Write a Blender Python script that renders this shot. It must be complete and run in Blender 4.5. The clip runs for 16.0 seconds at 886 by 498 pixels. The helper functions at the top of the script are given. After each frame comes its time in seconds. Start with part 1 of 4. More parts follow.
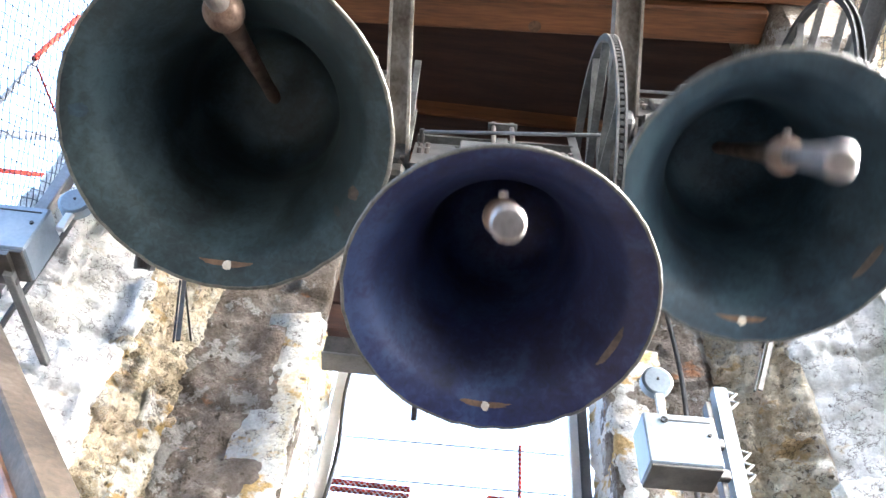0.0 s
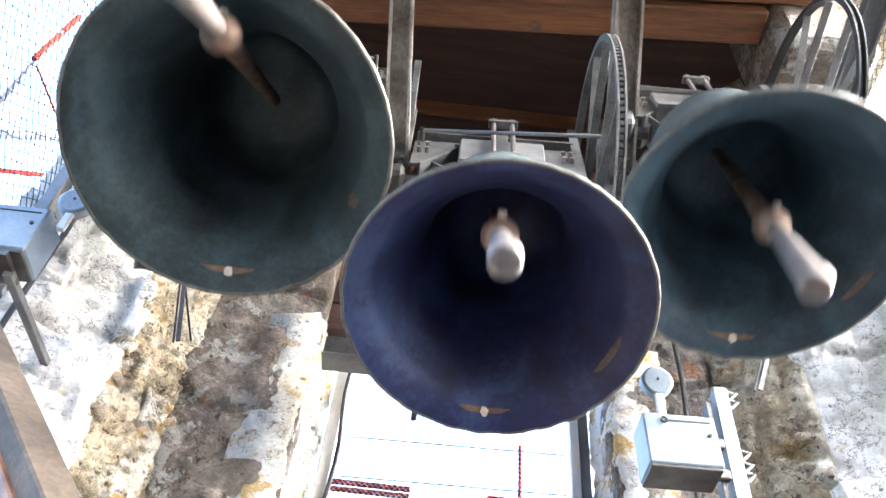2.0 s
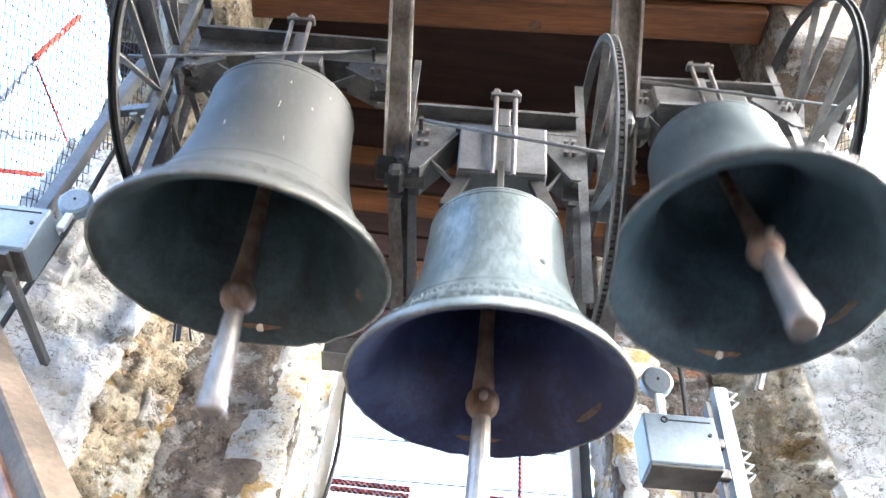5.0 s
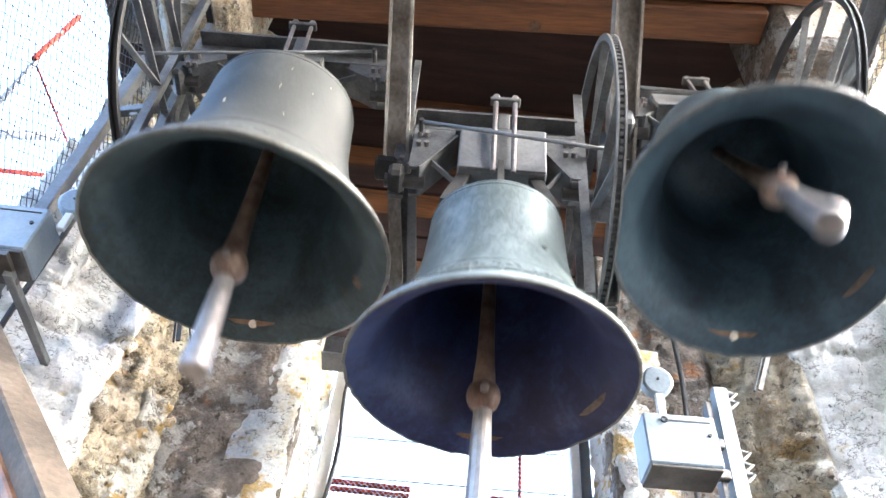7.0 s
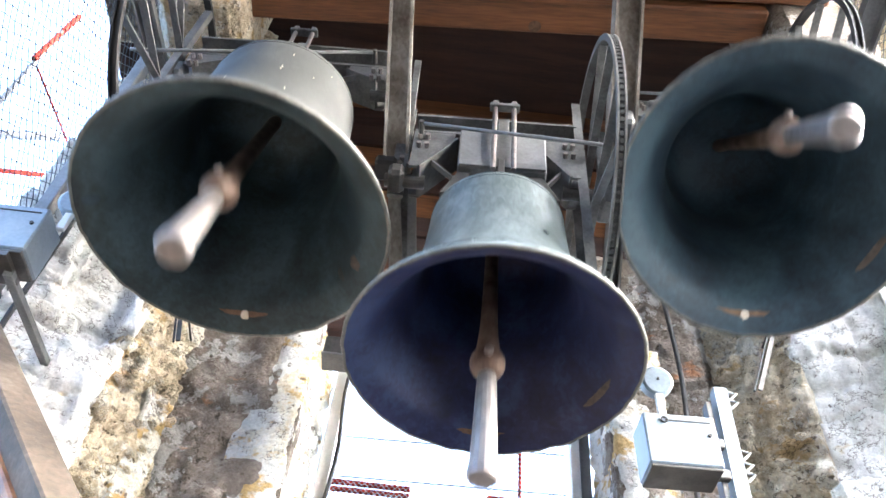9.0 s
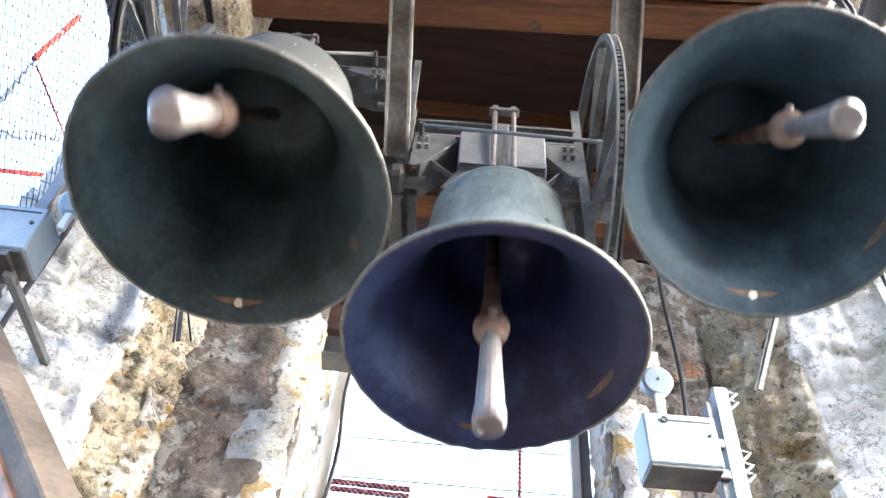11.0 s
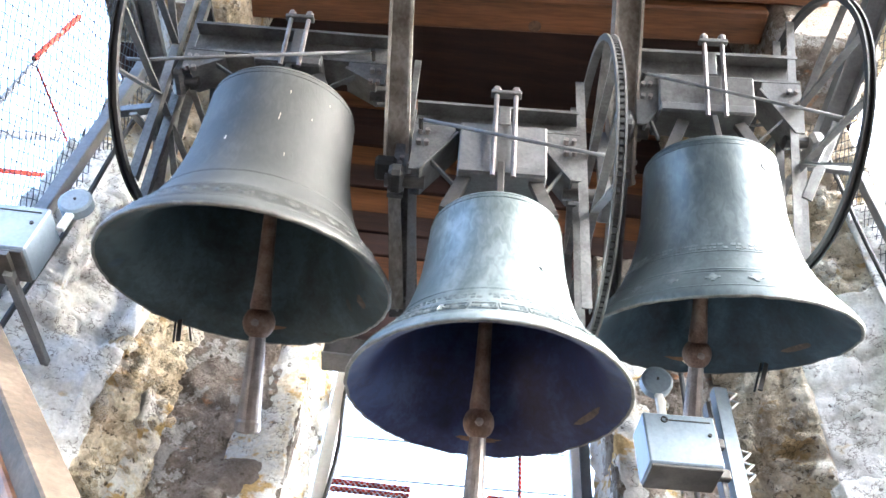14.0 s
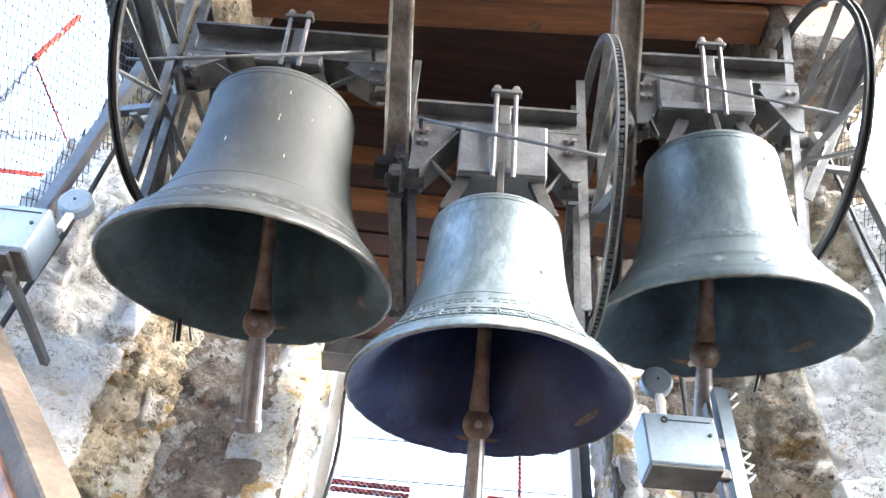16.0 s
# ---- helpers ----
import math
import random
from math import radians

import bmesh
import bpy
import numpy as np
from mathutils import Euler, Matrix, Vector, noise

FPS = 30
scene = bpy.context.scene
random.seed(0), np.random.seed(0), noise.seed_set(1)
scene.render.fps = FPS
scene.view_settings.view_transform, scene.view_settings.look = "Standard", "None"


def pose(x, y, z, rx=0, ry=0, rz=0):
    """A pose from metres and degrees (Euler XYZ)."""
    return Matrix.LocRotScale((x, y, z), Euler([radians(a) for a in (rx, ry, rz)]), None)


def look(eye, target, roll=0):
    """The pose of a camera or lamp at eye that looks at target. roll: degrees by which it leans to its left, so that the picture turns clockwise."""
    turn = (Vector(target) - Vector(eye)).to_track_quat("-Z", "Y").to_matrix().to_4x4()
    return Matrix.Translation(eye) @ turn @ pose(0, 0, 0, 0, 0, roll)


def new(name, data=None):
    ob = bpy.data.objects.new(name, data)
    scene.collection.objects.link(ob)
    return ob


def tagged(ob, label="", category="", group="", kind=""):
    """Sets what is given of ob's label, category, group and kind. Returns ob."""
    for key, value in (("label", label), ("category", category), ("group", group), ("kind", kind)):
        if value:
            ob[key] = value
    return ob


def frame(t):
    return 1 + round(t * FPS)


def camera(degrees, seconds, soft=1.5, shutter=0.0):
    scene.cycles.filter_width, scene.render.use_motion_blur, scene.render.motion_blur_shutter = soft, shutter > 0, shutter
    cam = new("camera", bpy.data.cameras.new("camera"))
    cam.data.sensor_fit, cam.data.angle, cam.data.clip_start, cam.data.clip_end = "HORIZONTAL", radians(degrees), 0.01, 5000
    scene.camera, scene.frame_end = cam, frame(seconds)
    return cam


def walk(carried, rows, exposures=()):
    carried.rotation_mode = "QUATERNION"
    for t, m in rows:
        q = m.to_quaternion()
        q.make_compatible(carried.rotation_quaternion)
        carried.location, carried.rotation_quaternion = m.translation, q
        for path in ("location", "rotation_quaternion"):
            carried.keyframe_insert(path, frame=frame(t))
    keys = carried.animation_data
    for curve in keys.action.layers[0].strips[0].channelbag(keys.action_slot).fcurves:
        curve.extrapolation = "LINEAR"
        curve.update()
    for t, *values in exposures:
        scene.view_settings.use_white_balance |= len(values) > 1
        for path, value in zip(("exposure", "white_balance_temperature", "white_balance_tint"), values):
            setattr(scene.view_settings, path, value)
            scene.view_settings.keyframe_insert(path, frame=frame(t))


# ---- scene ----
# The place: a church belfry seen from below. x runs along the swing axles, y away from the eye, z up; the eye is 1.5 m over the floor.
EYE = Vector((0.0, 0.0, 1.5))
PITCH, ROLL = 47.96, 6.36
cam = camera(56.71, 16.0, soft=1.5, shutter=0.5)
aim = EYE + Vector((0, math.cos(radians(PITCH)), math.sin(radians(PITCH))))
walk(cam, [(0.0, look(EYE, aim, ROLL)), (16.0, look(EYE, aim, ROLL))], exposures=[(0.0, 4.78, 5600, 8), (16.0, 4.78, 5600, 8)])

# ---- light ----
SUN_EL, SUN_AZ = 34.0, 100.0
world = bpy.data.worlds.new("sky")
scene.world = world
world.use_nodes = True
wn = world.node_tree
wn.nodes.clear()
sky = wn.nodes.new("ShaderNodeTexSky")
sky.sky_type = "NISHITA"
sky.sun_disc = False
sky.sun_elevation, sky.sun_rotation = radians(SUN_EL), radians(SUN_AZ)
sky.air_density, sky.dust_density, sky.ozone_density = 1.0, 7.0, 1.0
bg = wn.nodes.new("ShaderNodeBackground")
bg.inputs[1].default_value = 0.15
wo = wn.nodes.new("ShaderNodeOutputWorld")
wn.links.new(sky.outputs[0], bg.inputs[0])
wn.links.new(bg.outputs[0], wo.inputs[0])
sun = new("sun", bpy.data.lights.new("sun", "SUN"))
sun.data.energy, sun.data.angle, sun.data.color = 0.75, radians(100), (1.0, 0.95, 0.88)
sd = Vector((math.sin(radians(SUN_AZ)) * math.cos(radians(SUN_EL)), math.cos(radians(SUN_AZ)) * math.cos(radians(SUN_EL)), math.sin(radians(SUN_EL))))
sun.matrix_world = look(sd * 30, (0, 0, 0))


# ---- materials ----
def material(name, colors, rough=0.6, metal=0.0, scale=6.0, bump=0.3, fine=60.0, detail=8.0, distort=0.4, spec=0.5, stretch=(1, 1, 1)):
    """Noise between two or three colours at a large and a small scale, with bump and uneven roughness."""
    m = bpy.data.materials.new(name)
    m.use_nodes = True
    n, l = m.node_tree.nodes, m.node_tree.links
    b = n["Principled BSDF"]
    tc = n.new("ShaderNodeTexCoord")
    mp = n.new("ShaderNodeMapping")
    mp.inputs["Scale"].default_value = stretch
    l.new(tc.outputs["Object"], mp.inputs[0])
    big, small = n.new("ShaderNodeTexNoise"), n.new("ShaderNodeTexNoise")
    for t, s in ((big, scale), (small, fine)):
        t.inputs["Scale"].default_value, t.inputs["Detail"].default_value, t.inputs["Distortion"].default_value = s, detail, distort
        l.new(mp.outputs[0], t.inputs["Vector"])
    mix = n.new("ShaderNodeMath")
    mix.operation = "MULTIPLY_ADD"
    mix.inputs[1].default_value = 0.35
    l.new(small.outputs["Fac"], mix.inputs[0])
    sub = n.new("ShaderNodeMath")
    sub.operation = "MULTIPLY"
    sub.inputs[1].default_value = 0.65
    l.new(big.outputs["Fac"], sub.inputs[0])
    l.new(sub.outputs[0], mix.inputs[2])
    ramp = n.new("ShaderNodeValToRGB")
    e = ramp.color_ramp.elements
    e[0].position, e[1].position = 0.36, 0.64
    e[0].color, e[1].color = (*colors[0], 1), (*colors[-1], 1)
    for i, c in enumerate(colors[1:-1]):
        k = e.new(0.36 + 0.28 * (i + 1) / (len(colors) - 1))
        k.color = (*c, 1)
    l.new(mix.outputs[0], ramp.inputs[0])
    l.new(ramp.outputs[0], b.inputs["Base Color"])
    rr = n.new("ShaderNodeMapRange")
    rr.inputs[3].default_value, rr.inputs[4].default_value = max(0.05, rough - 0.15), min(1, rough + 0.15)
    l.new(small.outputs["Fac"], rr.inputs[0])
    l.new(rr.outputs[0], b.inputs["Roughness"])
    b.inputs["Metallic"].default_value = metal
    b.inputs["Specular IOR Level"].default_value = spec
    if bump:
        bp = n.new("ShaderNodeBump")
        bp.inputs["Strength"].default_value, bp.inputs["Distance"].default_value = bump, 0.02
        l.new(mix.outputs[0], bp.inputs["Height"])
        l.new(bp.outputs[0], b.inputs["Normal"])
    return m


GALV = material("galvanised steel", [(0.068, 0.066, 0.064), (0.120, 0.120, 0.118), (0.185, 0.185, 0.181)], 0.5, 0.35, 9, 0.05, 90)
DARKSTEEL = material("dark oiled steel", [(0.04, 0.038, 0.036), (0.10, 0.095, 0.09)], 0.5, 0.4, 12, 0.1, 90)
PAINT = material("grey steel paint", [(0.111, 0.111, 0.112), (0.157, 0.159, 0.162), (0.212, 0.214, 0.219)], 0.5, 0.1, 7, 0.05, 80)
BOXPAINT = material("pale blue grey enamel", [(0.136, 0.174, 0.221), (0.178, 0.221, 0.272), (0.221, 0.264, 0.315)], 0.4, 0.0, 5, 0.03, 70)
BLACK = material("black rubber", [(0.012, 0.012, 0.012), (0.03, 0.03, 0.03)], 0.6, 0.0, 20, 0.1)
RUSTY = material("rusting iron", [(0.07, 0.038, 0.025), (0.15, 0.10, 0.075), (0.22, 0.17, 0.14)], 0.55, 0.3, 14, 0.15, 120)
BRIGHT = material("worn bare steel", [(0.16, 0.14, 0.135), (0.30, 0.275, 0.265)], 0.4, 0.6, 20, 0.05, 140)
WORNSTEEL = material("steel with peeling paint and rust", [(0.10, 0.08, 0.06), (0.20, 0.18, 0.155), (0.34, 0.32, 0.29)], 0.6, 0.15, 4, 0.25, 28, stretch=(2, 2, 0.6))
RED = material("red paint", [(0.11, 0.010, 0.006), (0.18, 0.020, 0.012)], 0.8, 0.0, 20, 0.05, spec=0.03)
OAK = material("brown timber", [(0.075, 0.029, 0.011), (0.17, 0.069, 0.025), (0.27, 0.115, 0.043)], 0.6, 0.0, 3, 0.25, 30, stretch=(0.25, 3, 3))
OLDWOOD = material("old dark boards", [(0.020, 0.010, 0.009), (0.042, 0.020, 0.016), (0.070, 0.033, 0.024)], 0.75, 0.0, 4, 0.3, 40, stretch=(0.3, 3, 3))
POSTWOOD = material("weathered post wood", [(0.035, 0.025, 0.016), (0.070, 0.052, 0.036), (0.12, 0.095, 0.070)], 0.8, 0.0, 5, 0.3, 45, stretch=(1, 1, 1))


def masonry(name, base, patch, patch_at, tint, tint_at, crack=0.5, bump=0.8, pits=0.66, tints=4.5, patchy=3.4):
    """Old lime work: mottled base, sharp-edged patches, tinted spots, short cracks and dark pits."""
    m = material(name, base, 0.9, 0.0, 5.0, 0, 42, distort=0.9)
    n, l = m.node_tree.nodes, m.node_tree.links
    b = n["Principled BSDF"]
    b.inputs["Specular IOR Level"].default_value = 0.2
    col = b.inputs["Base Color"].links[0].from_socket
    tc = n["Texture Coordinate"]

    def field(sc, seed, detail=10, rough=0.65, flat=1.0):
        mp = n.new("ShaderNodeMapping")
        mp.inputs["Location"].default_value = (seed, seed * 2.3, seed * 0.7)
        mp.inputs["Scale"].default_value = (1, 1, flat)
        t = n.new("ShaderNodeTexNoise")
        t.inputs["Scale"].default_value, t.inputs["Detail"].default_value, t.inputs["Roughness"].default_value = sc, detail, rough
        l.new(tc.outputs["Object"], mp.inputs[0])
        l.new(mp.outputs[0], t.inputs["Vector"])
        return t.outputs["Fac"]

    def step(value, at, width, lo=0.0, hi=1.0):
        r = n.new("ShaderNodeMapRange")
        r.inputs[1].default_value, r.inputs[2].default_value, r.inputs[3].default_value, r.inputs[4].default_value = at, at + width, lo, hi
        l.new(value, r.inputs[0])
        return r.outputs[0]

    def math_node(op, x, y):
        k = n.new("ShaderNodeMath")
        k.operation = op
        for j, v in enumerate((x, y)):
            if isinstance(v, float):
                k.inputs[j].default_value = v
            else:
                l.new(v, k.inputs[j])
        return k.outputs[0]

    def blend(under, fac, color):
        x = n.new("ShaderNodeMix")
        x.data_type = "RGBA"
        l.new(fac, x.inputs[0])
        l.new(under, x.inputs[6])
        x.inputs[7].default_value = (*color, 1)
        return x.outputs[2]

    patches = step(field(patchy, 3.0, 10, 0.7), patch_at, 0.02)
    col = blend(col, patches, patch)
    col = blend(col, step(field(tints, 9.0, 8, 0.6, 1.6), tint_at, 0.05), tint)
    # cracks: thin level lines of a warped field, kept only here and there
    lines = math_node("ABSOLUTE", math_node("SUBTRACT", field(3.0, 14.0, 6, 0.6, 1.4), 0.5), 0.0)
    lines = math_node("MULTIPLY", step(lines, 0.0, 0.007, 1.0, 0.0), step(field(5.0, 21.0, 3), crack, 0.05))
    short = math_node("ABSOLUTE", math_node("SUBTRACT", field(9.0, 17.0, 5, 0.6, 1.3), 0.5), 0.0)
    short = math_node("MULTIPLY", step(short, 0.0, 0.016, 1.0, 0.0), step(field(7.0, 25.0, 4), crack + 0.1, 0.04))
    lines = math_node("MAXIMUM", lines, short)
    holes = step(field(30.0, 31.0, 3, 0.55, 0.8), pits, 0.06)
    dark = math_node("MAXIMUM", lines, holes)
    col = blend(col, math_node("MULTIPLY", dark, 0.8), (0.11, 0.085, 0.06))
    grain = n.new("ShaderNodeHueSaturation")
    l.new(step(field(70.0, 40.0, 4), 0.3, 0.4, 0.82, 1.14), grain.inputs["Value"])
    l.new(col, grain.inputs["Color"])
    l.new(grain.outputs[0], b.inputs["Base Color"])
    h = math_node("ADD", field(26.0, 50.0, 10, 0.7), math_node("MULTIPLY", field(8.0, 55.0, 6), 0.8))
    h = math_node("ADD", h, math_node("MULTIPLY", patches, 0.22))
    h = math_node("SUBTRACT", h, math_node("MULTIPLY", dark, 0.45))
    bp = n.new("ShaderNodeBump")
    bp.inputs["Strength"].default_value, bp.inputs["Distance"].default_value = bump, 0.05
    l.new(h, bp.inputs["Height"])
    l.new(bp.outputs[0], b.inputs["Normal"])
    return m


STONE = masonry("ochre limestone rubble", [(0.46, 0.37, 0.25), (0.72, 0.62, 0.46), (0.83, 0.77, 0.65)], (0.80, 0.75, 0.66), 0.54, (0.58, 0.42, 0.22), 0.585, 0.40, 0.9, 0.61)
DARKSTONE = masonry("dirty mortar and brick", [(0.16, 0.13, 0.105), (0.26, 0.22, 0.185), (0.37, 0.325, 0.28)], (0.46, 0.44, 0.415), 0.535, (0.42, 0.21, 0.11), 0.60, 0.46, 0.9, 0.62, 3.2, 6.0)
PLASTER = masonry("pale lime plaster", [(0.66, 0.63, 0.58), (0.80, 0.79, 0.77), (0.84, 0.84, 0.83)], (0.82, 0.81, 0.79), 0.50, (0.66, 0.57, 0.43), 0.63, 0.40, 0.5, 0.67)
LIMEWASH = masonry("limewashed reveal", [(0.62, 0.52, 0.36), (0.80, 0.76, 0.68), (0.84, 0.83, 0.80)], (0.80, 0.79, 0.76), 0.50, (0.62, 0.44, 0.20), 0.54, 0.48, 0.8, 0.64)
# Floor is out of view; kept near black to cut bounce into the bells.
FLOOR = material("dark unseen board floor", [(0.016, 0.013, 0.011), (0.032, 0.027, 0.022)], 0.85, 0.0, 3, 0.3, 40)


# ---- mesh helpers ----
def part(name, bm, mat, parent=None, label="", smooth=False):
    me = bpy.data.meshes.new(name)
    bmesh.ops.recalc_face_normals(bm, faces=bm.faces)
    bm.to_mesh(me)
    bm.free()
    me.materials.append(mat)
    if smooth:
        for f in me.polygons:
            f.use_smooth = True
    ob = new(name, me)
    ob.parent = parent
    if label:
        tagged(ob, label)
    return ob


def thing(name, label, category, group="", m=None):
    ob = new(name)
    ob.empty_display_size = 0.05
    if m is not None:
        ob.matrix_world = m
    return tagged(ob, label, category, group)


def add_box(bm, c, s, bevel=0.004, m=None):
    """A bevelled box of size s round c, then turned by m."""
    g = bmesh.ops.create_cube(bm, size=1)
    vs = g["verts"]
    bmesh.ops.scale(bm, vec=s, verts=vs)
    es = list({e for v in vs for e in v.link_edges})
    if bevel:
        r = bmesh.ops.bevel(bm, geom=es, offset=min(bevel, min(s) * 0.3), segments=1, affect="EDGES")
        vs = list({v for f in r["faces"] for v in f.verts} | {v for v in vs if v.is_valid})
    bmesh.ops.translate(bm, vec=c, verts=vs)
    if m is not None:
        bmesh.ops.transform(bm, matrix=m, verts=vs)
    return vs


def box(c, s, bevel=0.004, m=None):
    bm = bmesh.new()
    add_box(bm, c, s, bevel, m)
    return bm


def along(a, b, up=(0, 0, 1)):
    """A frame with its z axis from a to b and its x axis as near to up as it goes; origin a."""
    a, b = Vector(a), Vector(b)
    z = (b - a).normalized()
    x = Vector(up) - z * z.dot(Vector(up))
    if x.length < 1e-4:
        x = Vector((1, 0, 0)) - z * z.x
    x.normalize()
    y = z.cross(x)
    m = Matrix((x, y, z)).transposed().to_4x4()
    m.translation = a
    return m, (b - a).length


def add_prism(bm, outline, a, b, up=(0, 0, 1)):
    """An outline of (x, y) pairs drawn out from a to b."""
    m, n = along(a, b, up)
    lo = [bm.verts.new(m @ Vector((x, y, 0))) for x, y in outline]
    hi = [bm.verts.new(m @ Vector((x, y, n))) for x, y in outline]
    k = len(outline)
    for i in range(k):
        bm.faces.new((lo[i], lo[(i + 1) % k], hi[(i + 1) % k], hi[i]))
    bm.faces.new(lo[::-1])
    bm.faces.new(hi)


def rect(w, h):
    c = min(w, h) * 0.08
    x, y = w / 2, h / 2
    return [(-x + c, -y), (x - c, -y), (x, -y + c), (x, y - c), (x - c, y), (-x + c, y), (-x, y - c), (-x, -y + c)]


def ibeam(h, w, t=0.012):
    x, y = h / 2, w / 2
    return [(-x, -y), (-x + t, -y), (-x + t, -t / 2), (x - t, -t / 2), (x - t, -y), (x, -y), (x, y), (x - t, y), (x - t, t / 2), (-x + t, t / 2), (-x + t, y), (-x, y)]


def channel(h, w, t=0.01):
    x, y = h / 2, w / 2
    return [(-x, -y), (x, -y), (x, y), (x - t, y), (x - t, -y + t), (-x + t, -y + t), (-x + t, y), (-x, y)]


def angle_iron(h, w, t=0.008):
    return [(0, 0), (h, 0), (h, t), (t, t), (t, w), (0, w)]


def bar(outline, a, b, up=(0, 0, 1)):
    bm = bmesh.new()
    add_prism(bm, outline, a, b, up)
    return bm


def ring(n, r):
    return [(r * math.cos(2 * math.pi * i / n), r * math.sin(2 * math.pi * i / n)) for i in range(n)]


def add_rod(bm, a, b, r, n=10):
    add_prism(bm, ring(n, r), a, b)


def rod(a, b, r, n=10):
    return bar(ring(n, r), a, b)


def add_tube(bm, pts, r, n=8):
    """A round tube along a line of points."""
    pts = [Vector(q) for q in pts]
    rings = []
    for i, q in enumerate(pts):
        d = (pts[min(i + 1, len(pts) - 1)] - pts[max(i - 1, 0)]).normalized()
        m, _ = along(q, q + d, (0.3, 0.9, 0.2))
        rings.append([bm.verts.new(m @ Vector((x, y, 0))) for x, y in ring(n, r)])
    for u, v in zip(rings, rings[1:]):
        for i in range(n):
            bm.faces.new((u[i], u[(i + 1) % n], v[(i + 1) % n], v[i]))
    bm.faces.new(rings[0][::-1])
    bm.faces.new(rings[-1])


def lathe(profile, n=96, closed=False):
    """(r, z) pairs turned round the z axis."""
    bm = bmesh.new()
    rows = []
    for r, z in profile:
        if r < 1e-5:
            rows.append([bm.verts.new((0, 0, z))])
        else:
            rows.append([bm.verts.new((r * math.cos(2 * math.pi * i / n), r * math.sin(2 * math.pi * i / n), z)) for i in range(n)])
    for u, v in zip(rows, rows[1:]):
        for i in range(n):
            j = (i + 1) % n
            if len(u) == 1 and len(v) == 1:
                continue
            if len(u) == 1:
                bm.faces.new((u[0], v[i], v[j]))
            elif len(v) == 1:
                bm.faces.new((u[i], u[j], v[0]))
            else:
                bm.faces.new((u[i], u[j], v[j], v[i]))
    return bm


def smooth_line(points, per=6):
    """A Catmull-Rom line through (r, z) pairs."""
    out = []
    n = len(points)
    for i in range(n - 1):
        p0, p1, p2, p3 = (Vector(points[max(0, min(n - 1, i + k))]) for k in (-1, 0, 1, 2))
        for s in range(per):
            t = s / per
            out.append(tuple(0.5 * ((2 * p1) + (p2 - p0) * t + (2 * p0 - 5 * p1 + 4 * p2 - p3) * t * t + (3 * p1 - p0 - 3 * p2 + p3) * t ** 3)))
    out.append(tuple(points[-1]))
    return out


def rough_face(a, b, z0, z1, step=0.05, depth=0.03, back=0.25, seed=0, freq=5.0, course=0.0, hole=None, ragged=0.0):
    """A rough upright wall piece from plan point a to plan point b; its face is to the left of the way from a to b."""
    a, b = Vector((*a, 0)), Vector((*b, 0))
    d = b - a
    nrm = Vector((-d.y, d.x, 0)).normalized()
    nx, nz = max(2, round(d.length / step)), max(2, round((z1 - z0) / step))
    bm = bmesh.new()
    grid = []
    for i in range(nx + 1):
        row = []
        for k in range(nz + 1):
            q = a + d * (i / nx) + Vector((0, 0, z0 + (z1 - z0) * k / nz))
            if ragged:
                hem = max(0.0, 1 - i * step / 0.12)
                q += d.normalized() * hem * ragged * (noise.noise(Vector((seed, q.z * 4.0, 0))) + 0.6 * noise.noise(Vector((seed, q.z * 15.0, 3))) + 0.4)
            s = q * freq + Vector((seed * 7.3, seed * 3.1, seed * 1.7))
            v = noise.fractal(s, 0.8, 2.1, 5) * 0.6 + (noise.cell(s * 0.8) - 0.5) * 0.5 - noise.voronoi(s * 1.1)[0][0] * 0.5
            v -= 0.9 * max(0.0, noise.noise(s * 1.9) - 0.22) + 0.35 * max(0.0, noise.noise(s * 4.7) - 0.1)
            if course:
                # stepped blocks: each course stands out by its own amount, with crumbled joints
                wob = q.z + 0.05 * noise.noise(q * 6.0) + 0.02 * noise.noise(q * 21.0)
                k0 = math.floor(wob / course)
                part_of = wob / course - k0
                cell = Vector((k0 * 3.7 + seed, math.floor((i / nx * d.length + 0.17 * (k0 % 3) + 0.03 * noise.noise(q * 9.0)) / 0.42) * 2.9, 0.5))
                v += 1.1 * noise.cell(cell * 1.37) - 0.7 * max(0.0, 1 - min(part_of, 1 - part_of) / 0.05)
            sink = 0.0
            if hole:
                far = math.hypot((q - Vector((hole[0], hole[1], q.z))).length, q.z - hole[2]) + 0.012 * noise.noise(q * 30)
                sink = 0.13 * max(0.0, min(1.0, (hole[3] - far) / 0.015))
            row.append(bm.verts.new(q + nrm * (depth * v - sink)))
        grid.append(row)
    for i in range(nx):
        for k in range(nz):
            bm.faces.new((grid[i][k], grid[i + 1][k], grid[i + 1][k + 1], grid[i][k + 1]))
    edge = [e for e in bm.edges if e.is_boundary]
    r = bmesh.ops.extrude_edge_only(bm, edges=edge)
    vs = [g for g in r["geom"] if isinstance(g, bmesh.types.BMVert)]
    for v in vs:
        v.co -= nrm * back
    bmesh.ops.contextual_create(bm, geom=[e for e in bm.edges if e.is_boundary])
    return bm


